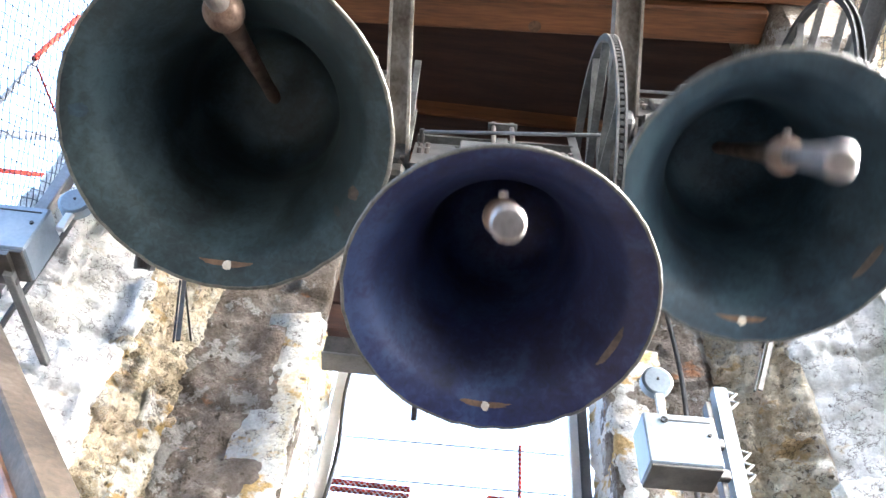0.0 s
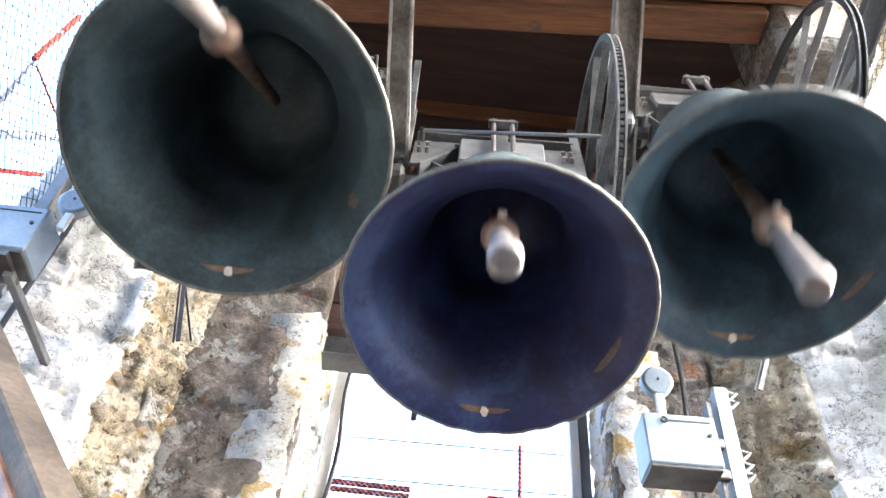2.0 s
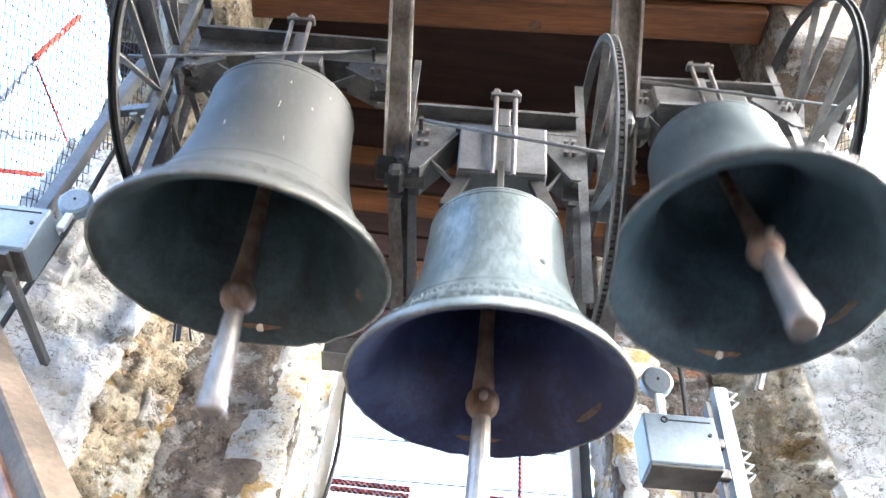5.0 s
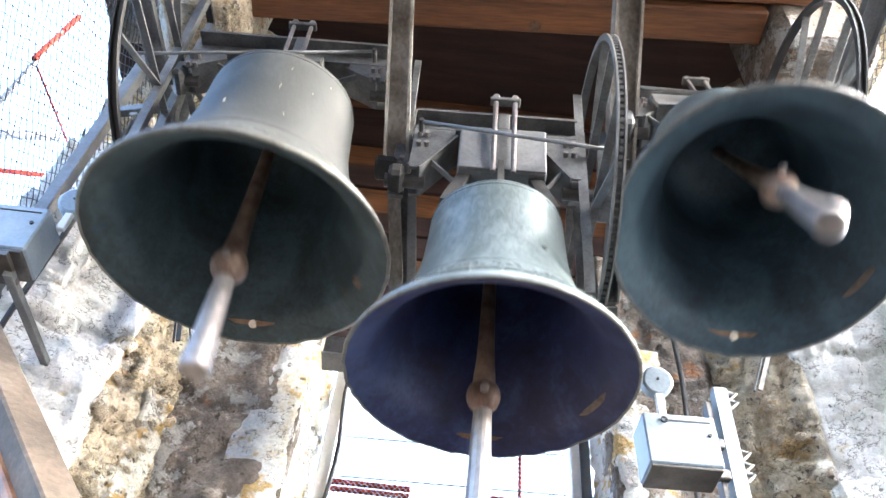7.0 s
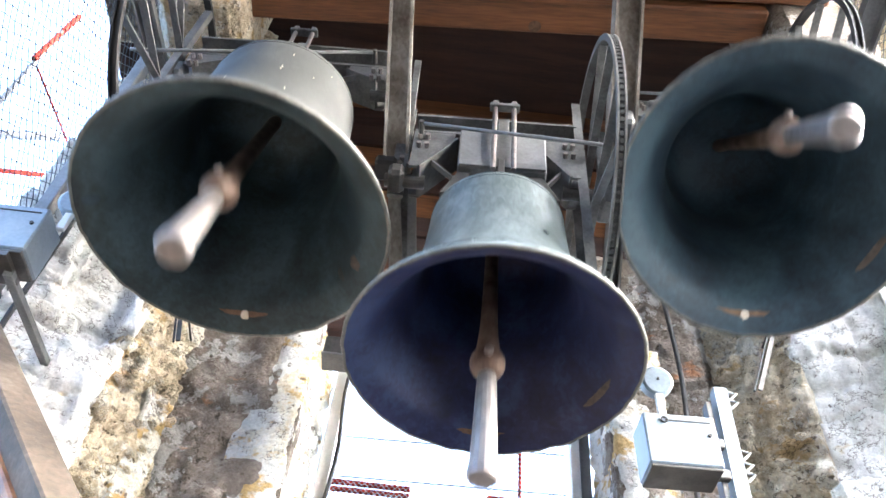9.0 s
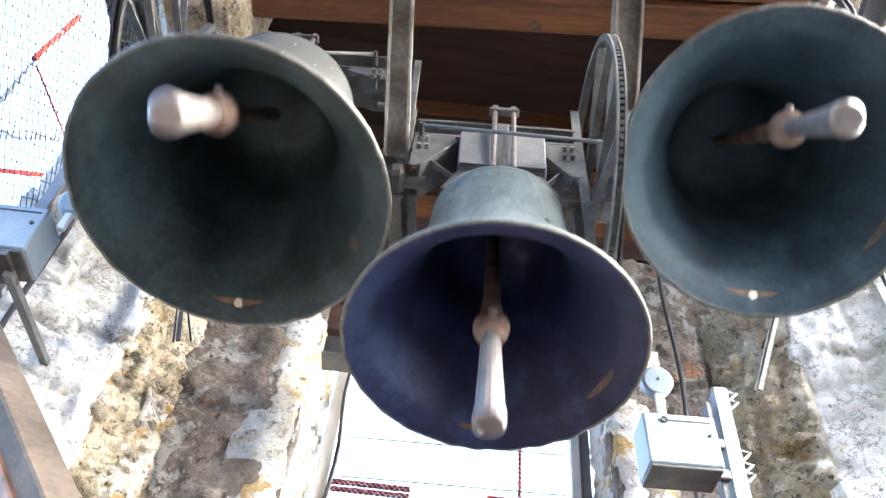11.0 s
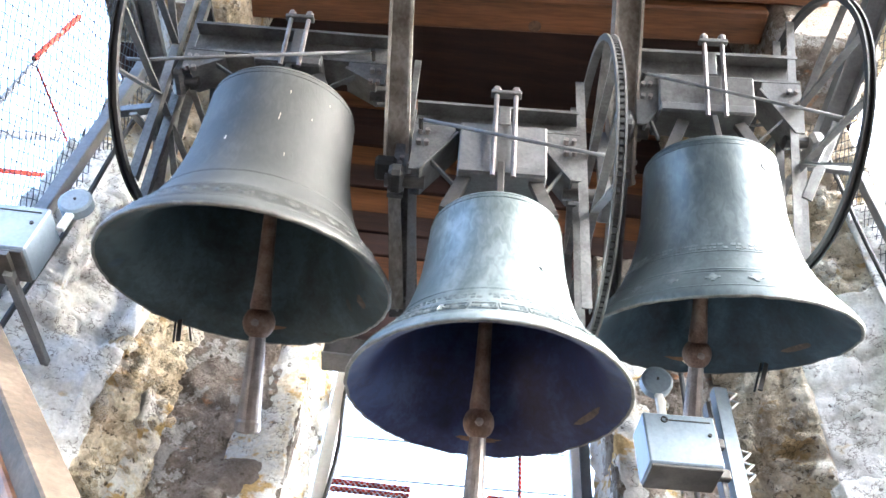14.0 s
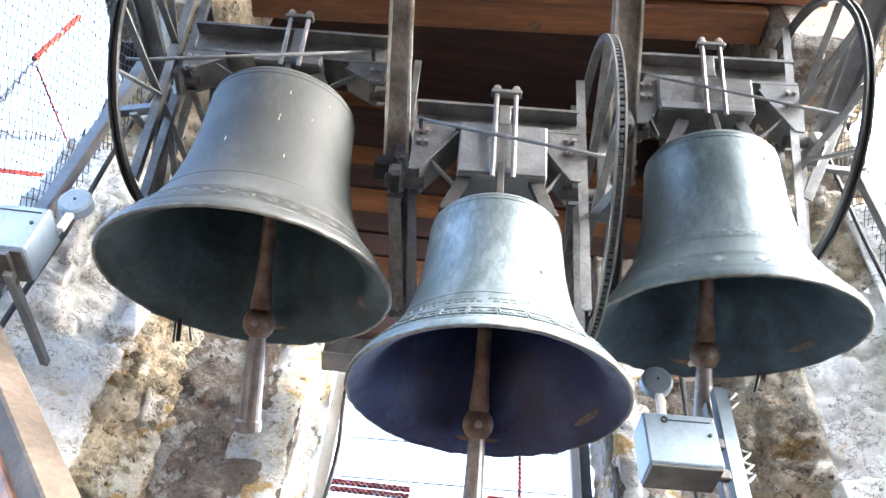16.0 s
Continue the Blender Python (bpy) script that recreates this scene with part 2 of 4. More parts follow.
# ---- bells ----
# axle centre, mouth radius, axle to mouth, axle to crown, turn of the axle
BELLS = [
    ((-0.717, 1.882, 4.489), 0.541, 0.942, 0.116, -1.94),
    ((0.182, 1.884, 3.962), 0.450, 0.878, 0.200, -2.39),
    ((1.058, 1.883, 4.476), 0.503, 0.893, 0.131, -3.64),
]
PIVOT, REACH, TAIL = (0.50, 0.46, 0.34), (1.38, 1.52, 1.50), (0.80, 0.90, 0.85)
HELD = ((-32, 29), (-29, 29), (-30, 28))
CLAPPER_X = (0.0, -0.014, 0.0)
WAIST = (0.022, 0.0, 0.008)
# of the mouth radius; heights fall from the crown, 1.5 in all
OUTER = smooth_line([(0.0, 0.03), (0.2, 0.028), (0.36, 0.02), (0.455, 0.0), (0.50, -0.035), (0.522, -0.10), (0.535, -0.30), (0.556, -0.55), (0.60, -0.78), (0.665, -0.98), (0.75, -1.14), (0.845, -1.27), (0.925, -1.37), (0.985, -1.45), (1.0, -1.485)], 5)
LIP = [(0.997, -1.497), (0.985, -1.502), (0.974, -1.497)]
INNER = smooth_line([(0.965, -1.49), (0.905, -1.455), (0.835, -1.40), (0.79, -1.34), (0.74, -1.25), (0.672, -1.13), (0.60, -0.99), (0.545, -0.82), (0.508, -0.60), (0.485, -0.41), (0.43, -0.26), (0.33, -0.16), (0.18, -0.10), (0.0, -0.08)], 5)

BRONZE = [
    material("grey weathered bronze", [(0.034, 0.037, 0.037), (0.051, 0.054, 0.053), (0.084, 0.087, 0.085)], 0.66, 0.12, 3, 0.12, 45, distort=0.9, stretch=(1, 1, 0.45)),
    material("green-grey weathered bronze", [(0.0818, 0.104, 0.107), (0.157, 0.189, 0.195), (0.264, 0.302, 0.315)], 0.42, 0.35, 5, 0.12, 45, distort=0.9, stretch=(1, 1, 0.45)),
    material("blue-grey patinated bronze", [(0.050, 0.066, 0.073), (0.084, 0.107, 0.114), (0.142, 0.168, 0.176)], 0.42, 0.35, 3.5, 0.12, 45, distort=0.9, stretch=(1, 1, 0.45)),
]
# Darker tinted bronze for inner faces: the hollow's shade and blue skylight as colour.
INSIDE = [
    material("shaded bronze inside", [(0.010, 0.018, 0.022), (0.026, 0.045, 0.053), (0.052, 0.086, 0.102)], 0.6, 0.2, 4, 0.08, 40, distort=0.9),
    material("shaded violet bronze inside", [(0.005, 0.007, 0.034), (0.013, 0.019, 0.074), (0.031, 0.053, 0.138)], 0.55, 0.2, 4, 0.08, 40, distort=0.9),
    material("shaded teal bronze inside", [(0.010, 0.020, 0.033), (0.024, 0.047, 0.070), (0.048, 0.089, 0.118)], 0.6, 0.2, 4, 0.08, 40, distort=0.9),
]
RELIEF = [material(n_ + " relief", c_, 0.5, 0.4, 20, 0.15, 90) for n_, c_ in (("grey bronze", [(0.035, 0.038, 0.036), (0.10, 0.104, 0.10)]), ("pale bronze", [(0.075, 0.092, 0.096), (0.19, 0.22, 0.226)]), ("dark bronze", [(0.07, 0.085, 0.09), (0.20, 0.23, 0.24)]))]
GRIME = material("grime in grey bronze relief", [(0.014, 0.015, 0.014), (0.035, 0.036, 0.034), (0.07, 0.071, 0.068)], 0.6, 0.2, 26, 0.2, 120)
LIPBRONZE = material("worn bronze edge", [(0.084, 0.084, 0.077), (0.175, 0.175, 0.161)], 0.45, 0.5, 30, 0.3, 90)
STRUCK = material("bare struck bronze", [(0.50, 0.44, 0.36), (0.72, 0.66, 0.57)], 0.45, 0.4, 40, 0.1, 120)
STAIN = material("brown rust stain", [(0.09, 0.05, 0.03), (0.20, 0.12, 0.07)], 0.7, 0.0, 20, 0.2, 80)
CLAYPATCH = material("chipped brown patch", [(0.05, 0.04, 0.034), (0.13, 0.10, 0.078)], 0.8, 0.0, 20, 0.4, 80)


def widen(i, z):
    """How much wider than the common profile the waist of bell i is."""
    return WAIST[i] * max(0.0, min(1.0, (z + 1.3) / 0.5))


def place_on(line, z):
    """Radius and outward slope of a profile line at height z, all of the mouth radius."""
    for (r0, z0), (r1, z1) in zip(line, line[1:]):
        if min(z0, z1) <= z <= max(z0, z1) and abs(z1 - z0) > 1e-6:
            return r0 + (r1 - r0) * (z - z0) / (z1 - z0), (r1 - r0) / (z1 - z0)
    return line[-1][0], 0.0


def bell_body(i, parent):
    _, R, H, hc, _ = BELLS[i]
    k = (H - hc) / 1.5
    chain = [((r + widen(i, z) * (r > 0.3)) * R, -hc + z * k) for r, z in OUTER + LIP + INNER]
    n = 144
    bm = lathe(chain, n)
    bm.faces.ensure_lookup_table()
    first, last = len(OUTER) - 1, len(OUTER) + len(LIP) - 1
    zl = [z for _, z in chain]
    me_faces = []
    idx = 0
    for s in range(len(chain) - 1):
        if chain[s][0] < 1e-5 and chain[s + 1][0] < 1e-5:
            continue
        for _ in range(n):
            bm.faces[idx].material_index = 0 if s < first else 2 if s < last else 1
            idx += 1
    for v in bm.verts:
        a = math.atan2(v.co.y, v.co.x)
        if v.co.z < zl[first] + 0.012:
            v.co *= 1 + 0.006 * noise.noise(Vector((math.cos(a) * 9, math.sin(a) * 9, i)))
    ob = part("bell_body", bm, BRONZE[i], parent, "", True)
    # second slot: inner bronze with the hollow's shade in its colour
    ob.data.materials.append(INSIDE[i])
    ob.data.materials.append(LIPBRONZE)
    return ob


def on_bell(i, az, z, out=0.0):
    """A frame on the outer face of bell i: x along its round, y up the face, z outwards."""
    _, R, H, hc, _ = BELLS[i]
    k = (H - hc) / 1.5
    r, dr = place_on(OUTER, z)
    r += widen(i, z)
    up = Vector((dr * R, 0, k)).normalized()
    nz = Vector((up.z, 0, -up.x))
    m = Matrix((Vector((0, 1, 0)), up, nz)).transposed().to_4x4()
    m.translation = Vector((r * R, 0, -hc + z * k)) + nz * out
    return Matrix.Rotation(az, 4, "Z") @ m


def mouldings(i, parent, heights):
    _, R, H, hc, _ = BELLS[i]
    k = (H - hc) / 1.5
    for z, h in heights:
        rows = []
        for s in range(7):
            zz = z + h * (s / 6 - 0.5)
            r = place_on(OUTER, zz)[0] + widen(i, zz)
            rows.append((r * R + 0.003 * math.sin(math.pi * s / 6) - 0.001, -hc + zz * k))
        part("moulding", lathe(rows, 144), BRONZE[i], parent, "", True)


def inner_patch(i, parent, name, az, z, waz, wz, mat, label, lift=0.002, seed=0):
    """A worn patch that follows the inner face."""
    _, R, H, hc, _ = BELLS[i]
    k = (H - hc) / 1.5
    bm = bmesh.new()
    n, rings = 22, 4
    rows = []
    for j in range(rings + 1):
        row = []
        for q in range(n):
            a = 2 * math.pi * q / n
            e = (j / rings) * (1 + 0.35 * noise.noise(Vector((math.cos(a) * 2, math.sin(a) * 2, seed))))
            zz = z + wz * e * math.sin(a)
            r = place_on(INNER, zz)[0] + widen(i, zz)
            t = az + waz * e * math.cos(a)
            rr = r * R - lift * (1.2 - (j / rings) ** 2)
            row.append(bm.verts.new((rr * math.cos(t), rr * math.sin(t), -hc + zz * k)))
        rows.append(row)
    for u, v in zip(rows, rows[1:]):
        for q in range(n):
            bm.faces.new((u[q], u[(q + 1) % n], v[(q + 1) % n], v[q]))
    bmesh.ops.remove_doubles(bm, verts=bm.verts, dist=1e-5)
    return part(name, bm, mat, parent, label, True)


def clapper(parent, R, pivot, reach, tail):
    """A swinging clapper, its origin at its pivot: shaft, ball, tail."""
    line = smooth_line([(0.0, 0.03), (0.03, 0.02), (0.045, -0.02), (0.05, -0.10), (0.046, -0.3), (0.06, -0.75 * reach), (0.075, -reach + 0.10), (0.0, -reach + 0.08)], 4)
    c = part("clapper", lathe([(r * R, z * R) for r, z in line], 20), RUSTY, parent, "rusty brown iron clapper", True)
    d = reach * R
    part("ball", lathe([(0.118 * R * math.sin(math.pi * j / 14), -d + 0.125 * R * math.cos(math.pi * j / 14)) for j in range(15)], 28), RUSTY, c, "", True)
    t = lathe([(0.0, -d - 0.08 * R), (0.06 * R, -d - 0.09 * R), (0.066 * R, -d - 0.2 * R), (0.085 * R, -d - (tail - 0.1) * R), (0.095 * R, -d - (tail - 0.08) * R), (0.095 * R, -d - (tail - 0.015) * R), (0.08 * R, -d - tail * R), (0.0, -d - tail * R)], 16)
    part("tail", t, BRIGHT, c, "bare steel tail below the ball", False)
    part("bolt", lathe([(0.0, 0.02), (0.014, 0.016), (0.014, 0), (0.0, 0)], 8), BRIGHT, c).matrix_basis = pose(0, -0.115 * R, -d, 90)
    c.matrix_basis = pose(0, 0, -pivot)
    return c


def plate_xz(points, y0, y1):
    """A flat plate from a line of (x, z) corners, between y0 and y1."""
    bm = bmesh.new()
    lo = [bm.verts.new((x, y0, z)) for x, z in points]
    hi = [bm.verts.new((x, y1, z)) for x, z in points]
    n = len(points)
    for j in range(n):
        bm.faces.new((lo[j], lo[(j + 1) % n], hi[(j + 1) % n], hi[j]))
    bm.faces.new(lo[::-1])
    bm.faces.new(hi)
    return bm


def wheel(b, x, r, toothed, skew=0.0, lean=0.0):
    """A bell wheel in the plane across the axle: U-shaped rim with a chain in it, two long bars, four braces."""
    prof = [(r, -0.016), (r, -0.009), (r - 0.014, -0.008), (r - 0.014, 0.008), (r, 0.009), (r, 0.016), (r - 0.024, 0.016), (r - 0.024, -0.016), (r, -0.016)]
    m = pose(x, 0, 0, 0, 90, 0)
    bm = lathe(prof, 90)
    bmesh.ops.transform(bm, matrix=m, verts=bm.verts)
    w = part("wheel", bm, BLACK if not toothed else GALV, b, "black rimmed bell wheel" if not toothed else "grey steel wheel with a drive chain", False)
    if toothed:
        ch = bmesh.new()
        for j in range(150):
            a = 2 * math.pi * j / 150
            q = m @ pose(0, 0, 0, 0, 0, math.degrees(a)) @ pose(r - 0.008, 0, 0)
            add_box(ch, (0, 0, 0), (0.012, 0.016, 0.014), 0, q)
        part("chain", ch, BLACK, w)
    s = -1 if x < 0 else 1
    for y in (-0.07, 0.07):
        z1 = math.sqrt((r - 0.03) ** 2 - y * y)
        part("spoke", bar(angle_iron(0.035, 0.035, 0.006), (x - 0.02 * s, y, -z1), (x - 0.02 * s, y, z1), (0, 1, 0)), GALV, w)
    for y in (-1, 1):
        for z in (-1, 1):
            a = math.radians(38)
            part("brace", bar(rect(0.03, 0.008), (x, y * 0.07, z * 0.14), (x, y * (r - 0.03) * math.cos(a), z * (r - 0.03) * math.sin(a)), (1, 0, 0)), GALV, w)
    for z in (-0.14, 0.14):
        part("crossbar", bar(rect(0.03, 0.01), (x, -math.sqrt((r - 0.03) ** 2 - z * z), z), (x, math.sqrt((r - 0.03) ** 2 - z * z), z), (1, 0, 0)), GALV, w)
    w.matrix_basis = pose(x, 0, 0) @ pose(0, 0, 0, 0, lean, skew) @ pose(-x, 0, 0)
    return w


def swinging_bell(i, label, wheel_x, wheel_r, toothed, yoke, rod_ends):
    (x, y, z), R, H, hc, turn = BELLS[i]
    b = thing("bell", label, "bell", "swinging church bells", pose(x, y, z, 0, 0, turn))
    body = bell_body(i, b)
    k = (H - hc) / 1.5
    mouldings(i, b, [(-0.06, 0.014), (-0.10, 0.012), (-1.06, 0.012), (-1.235, 0.02), (-1.26, 0.012), (-1.40, 0.016)])
    orn = bmesh.new()
    if i == 0:
        count, kind = 40, "rosette"
        # six petals round a bead, in one low relief
        m = on_bell(i, 0, -1.325)
        rings = [[orn.verts.new(m @ Vector((0.027 * q / 7 * math.cos(w * math.pi / 15), 0.025 * q / 7 * math.sin(w * math.pi / 15), 0.001 + 0.0045 * ((1 - q / 2.2) if q < 2 else math.sin(math.pi * (q - 1.5) / 5.5) * (0.35 + 0.65 * abs(math.cos(w * math.pi / 10))))))) for w in range(30)] for q in range(1, 8)]
        orn.faces.new(rings[0])
        for u, v in zip(rings, rings[1:]):
            for w in range(30):
                orn.faces.new((u[w], u[(w + 1) % 30], v[(w + 1) % 30], v[w]))
    elif i == 1:
        count, kind = 30, "relief_panel"
        m = on_bell(i, 0, -1.325)
        w, h = 0.075, 0.05
        for cx, cy, sx, sy in ((0, h / 2, w, 0.006), (0, -h / 2, w, 0.006), (w / 2, 0, 0.006, h), (-w / 2, 0, 0.006, h)):
            add_box(orn, (cx, cy, 0), (sx, sy, 0.008), 0, m)
        rng = random.Random(3)
        for _ in range(6):
            add_box(orn, (rng.uniform(-0.024, 0.024), rng.uniform(-0.014, 0.014), 0), (rng.uniform(0.008, 0.026), rng.uniform(0.006, 0.016), 0.007), 0, m @ pose(0, 0, 0, 0, 0, rng.uniform(-30, 30)))
    else:
        count, kind = 20, "relief_cross"
        m = on_bell(i, 0, -1.325)
        add_box(orn, (0, 0, 0), (0.05, 0.013, 0.005), 0, m)
        add_box(orn, (0, 0, 0), (0.013, 0.05, 0.005), 0, m)
        for q in (45, 135):
            add_box(orn, (0, 0, 0), (0.034, 0.008, 0.006), 0, m @ pose(0, 0, 0, 0, 0, q))
    if i == 0:
        rows = []
        for s_ in range(9):
            zz = -1.325 + 0.055 * (s_ / 4 - 1)
            rows.append(((place_on(OUTER, zz)[0] + widen(i, zz)) * R + 0.0012, -hc + zz * k))
        part("frieze", lathe(rows, 144), GRIME, b, "darker band of cast ornament", True)
    one = part(kind, orn, RELIEF[i], b)
    for j in range(1, count):
        o = new(kind, one.data)
        o.parent = b
        o.matrix_basis = pose(0, 0, 0, 0, 0, 360 * j / count)
    if i != 0:
        words = bmesh.new()
        rng = random.Random(i)
        for row, zz in enumerate((-1.00, -1.03) if i == 2 else (-1.14, -1.18)):
            a = -math.pi
            while a < math.pi:
                w = rng.uniform(0.008, 0.02)
                add_box(words, (0, 0, 0), (w, 0.012, 0.0035), 0, on_bell(i, a, zz))
                a += (w + (0.006 if rng.random() < 0.8 else 0.03)) / (0.72 * R)
        tagged(part("inscription", words, RELIEF[i], b, "raised lettering worn past reading"), kind="stuff")
    if i:
        mark = part("casting_mark", lathe([(0.0, 0.004), (0.006, 0.004), (0.009, 0.001), (0.014, 0.003), (0.02, 0.004), (0.024, 0.0)], 18), RELIEF[i], b, "small round cast mark")
        mark.matrix_basis = on_bell(i, math.radians(-58), (0, -0.72, -0.24)[i]) @ Matrix.Diagonal((1, 1, 1, 1) if i == 2 else (0.5, 0.5, 1, 1))
    else:
        rng = random.Random(11)
        for _ in range(7):
            sc = part("scratch", box((0, 0, 0.0005), (0.0025, rng.uniform(0.008, 0.022), 0.0025), 0), STRUCK, b)
            sc.matrix_basis = on_bell(i, math.radians(rng.uniform(-115, -40)), rng.uniform(-0.95, -0.2))
    # canons that tie the crown to the yoke
    x0, x1, zb, zt, pl, pr, pb = yoke
    for cx, cy in ((-0.11, -0.06), (0.11, -0.06), (-0.11, 0.06), (0.11, 0.06), (0.0, -0.09), (0.0, 0.09)):
        top = min(pb, -0.02) + 0.02
        strap = bar(rect(0.05, 0.024), (cx * 1.7, cy * 1.7, -hc - 0.012), (cx * 1.05, cy, top + 0.03), (1, 0, 0) if cx else (0, 1, 0))
        part("canon", strap, DARKSTEEL, b)
    zm = -1.425
    inner_patch(i, body, "rust_stain", math.pi / 2 + 0.03, zm + 0.006, 0.2, 0.013, STAIN, "brown stain beside the strike mark", 0.0015, i)
    inner_patch(i, body, "strike_mark", math.pi / 2 + 0.02, zm, 0.035, 0.02, STRUCK, "bright spot where the clapper strikes", 0.004, i + 5)
    inner_patch(i, body, "worn_patch", (0.42, 0.42, 0.48)[i], (-1.385, -1.40, -1.40)[i], (0.05, 0.2, 0.18)[i], (0.04, 0.018, 0.018)[i], CLAYPATCH, "chipped brownish patch inside", 0.0015, i + 3)
    if i == 0:
        inner_patch(i, body, "worn_patch", 0.62, -1.36, 0.03, 0.04, BLACK, "dark pit inside", 0.001, 8)
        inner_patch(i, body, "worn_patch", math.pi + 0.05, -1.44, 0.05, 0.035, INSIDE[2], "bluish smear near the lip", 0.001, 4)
    # yoke
    part("yoke_beam", bar(ibeam(zt - zb, 0.15, 0.014), (x0, 0, (zb + zt) / 2), (x1, 0, (zb + zt) / 2)), GALV, b, "grey galvanised steel yoke beam")
    part("yoke_plate", box(((pl + pr) / 2, 0, (zb + pb) / 2 - 0.002), (pr - pl, 0.21, zb - pb), 0.006), PAINT if i == 1 else GALV, b, "smooth grey plate under the beam")
    part("foot_strip", box(((pl + pr) / 2, -0.112, pb + 0.016), (pr - pl - 0.01, 0.01, 0.034), 0.002), PAINT, b)
    for sx, xe, xp in ((-1, x0, pl), (1, x1, pr)):
        for y in (-0.075, 0.06):
            part("gusset", plate_xz([(xe, zb - 0.003), (xe - sx * 0.16, zb - 0.003), (xe - sx * 0.16, zb - 0.03), (xe - sx * 0.035, 0.0), (xe, 0.0)], y, y + 0.012), GALV, b)
        part("flange", bar(rect(0.012, 0.15), (xe - sx * 0.17, -0.005, zb - 0.035), (xe - sx * 0.035, -0.005, 0.0), (0, 0, 1)), GALV, b)
        part("axle", rod((xe - sx * 0.06, 0, 0), (xe + sx * 0.09, 0, 0), 0.026, 14), DARKSTEEL, b)
        part("strut", bar(rect(0.025, 0.008), (xe - sx * 0.03, -0.05, 0.12), (xp, -0.06, -0.06), (0, 1, 0)), GALV, b)
        for j in range(4):
            part("bolt", rod((xe - sx * (0.025 + 0.03 * (j % 2)), -0.097, zb - 0.05 - 0.06 * (j // 2)), (xe - sx * (0.025 + 0.03 * (j % 2)), -0.073, zb - 0.05 - 0.06 * (j // 2)), 0.010, 6), BRIGHT, b)
    for ux in (-0.03, 0.045):
        for y in (-0.125, 0.125):
            part("tie_bolt", rod((ux, y, pb - 0.03), (ux, y, zt + 0.05), 0.010, 8), BRIGHT, b)
            part("nut", rod((ux, y, zt + 0.022), (ux, y, zt + 0.042), 0.017, 6), BRIGHT, b)
    for y in (-0.125, 0.125):
        part("clamp_strip", box((0.007, y, zt + 0.012), (0.12, 0.035, 0.018), 0.003), GALV, b)
    part("clamp_plate", box((0.007, -0.085, (zb + zt) / 2), (0.045, 0.008, zt - zb - 0.03), 0.002), PAINT, b)
    wheel(b, wheel_x, wheel_r, toothed, *((3.64, 3.0) if i == 2 else ()))
    (a0, a1), rr = rod_ends, 0.0075
    pull = bmesh.new()
    add_tube(pull, [a0, Vector(a0).lerp(Vector(a1), 0.85), a1, Vector(a1) + Vector((0.05 if a1[0] > 0 else -0.05, 0, 0))], rr, 8)
    part("pull_rod", pull, PAINT, b, "thin pale rod from yoke to wheel", True)
    part("rod_eye", rod(Vector(a0) + Vector((0, 0.05, 0)), Vector(a0) + Vector((0, -0.012, 0)), 0.010, 8), DARKSTEEL, b)
    return b, clapper(b, R, PIVOT[i] * R, REACH[i], TAIL[i])


bell_a, clap_a = swinging_bell(0, "large grey weathered bronze church bell with rosettes, swinging on its yoke", -0.51, 0.59, False, (-0.45, 0.40, 0.11, 0.275, -0.15, 0.13, 0.045), ((0.344, -0.14, 0.117), (-0.60, -0.14, -0.03)))
bell_b, clap_b = swinging_bell(1, "pale green-grey bronze church bell with framed relief panels", 0.345, 0.59, True, (-0.34, 0.30, 0.24, 0.372, -0.16, 0.17, -0.025), ((-0.311, -0.14, 0.194), (0.33, -0.24, -0.02)))
bell_c, clap_c = swinging_bell(2, "dark blue-grey patinated bronze church bell with lettering and crosses", 0.37, 0.60, False, (-0.31, 0.38, 0.24, 0.38, -0.22, 0.175, 0.055), ((-0.29, -0.14, 0.205), (0.50, -0.16, 0.03)))


# ---- bell frame ----
def member(parent, name, outline, a, b, mat=None, up=(0, 0, 1), label=""):
    return part(name, bar(outline, a, b, up), mat or GALV, parent, label)


frame_mid = thing("steel_trestle", "grey galvanised steel trestle with a rusty edge carrying two yokes", "steel frame", "steel trestles")
member(frame_mid, "leg", ibeam(0.10, 0.085, 0.012), (-0.335, 1.18, 5.22), (-0.226, 2.0, 4.165), WORNSTEEL, up=(1, 0, 0))
member(frame_mid, "leg", rect(0.05, 0.012), (-0.226, 1.99, 4.10), (-0.150, 2.29, 3.67), WORNSTEEL, up=(1, 0, 0))
member(frame_mid, "leg", rect(0.035, 0.012), (-0.150, 2.02, 4.10), (-0.098, 2.31, 3.67), PAINT, up=(1, 0, 0))
member(frame_mid, "leg_web", rect(0.11, 0.006), (-0.190, 2.03, 4.10), (-0.125, 2.33, 3.67), GALV, up=(1, 0, 0))
member(frame_mid, "foot_leg", channel(0.06, 0.05), (-0.125, 2.28, 3.70), (-0.12, 2.74, 3.80), PAINT, up=(1, 0, 0))
part("joint", box((-0.262, 1.965, 4.118), (0.085, 0.10, 0.055), 0.012), BLACK, frame_mid, "dark clamp joint")
for jx, jz in ((-0.20, 4.135), (-0.17, 4.10), (-0.205, 4.095)):
    part("bolt", rod((jx, 1.96, jz), (jx, 1.91, jz), 0.011, 6), BRIGHT, frame_mid)
member(frame_mid, "tie_bar", rect(0.03, 0.02), (-0.203, 1.85, 4.775), (-0.195, 2.0, 4.171), up=(1, 0, 0))
part("bearing", box((-0.205, 1.89, 3.962), (0.06, 0.11, 0.07), 0.015), DARKSTEEL, frame_mid)
part("bearing", box((-0.27, 1.89, 4.475), (0.08, 0.13, 0.10), 0.015), GALV, frame_mid)
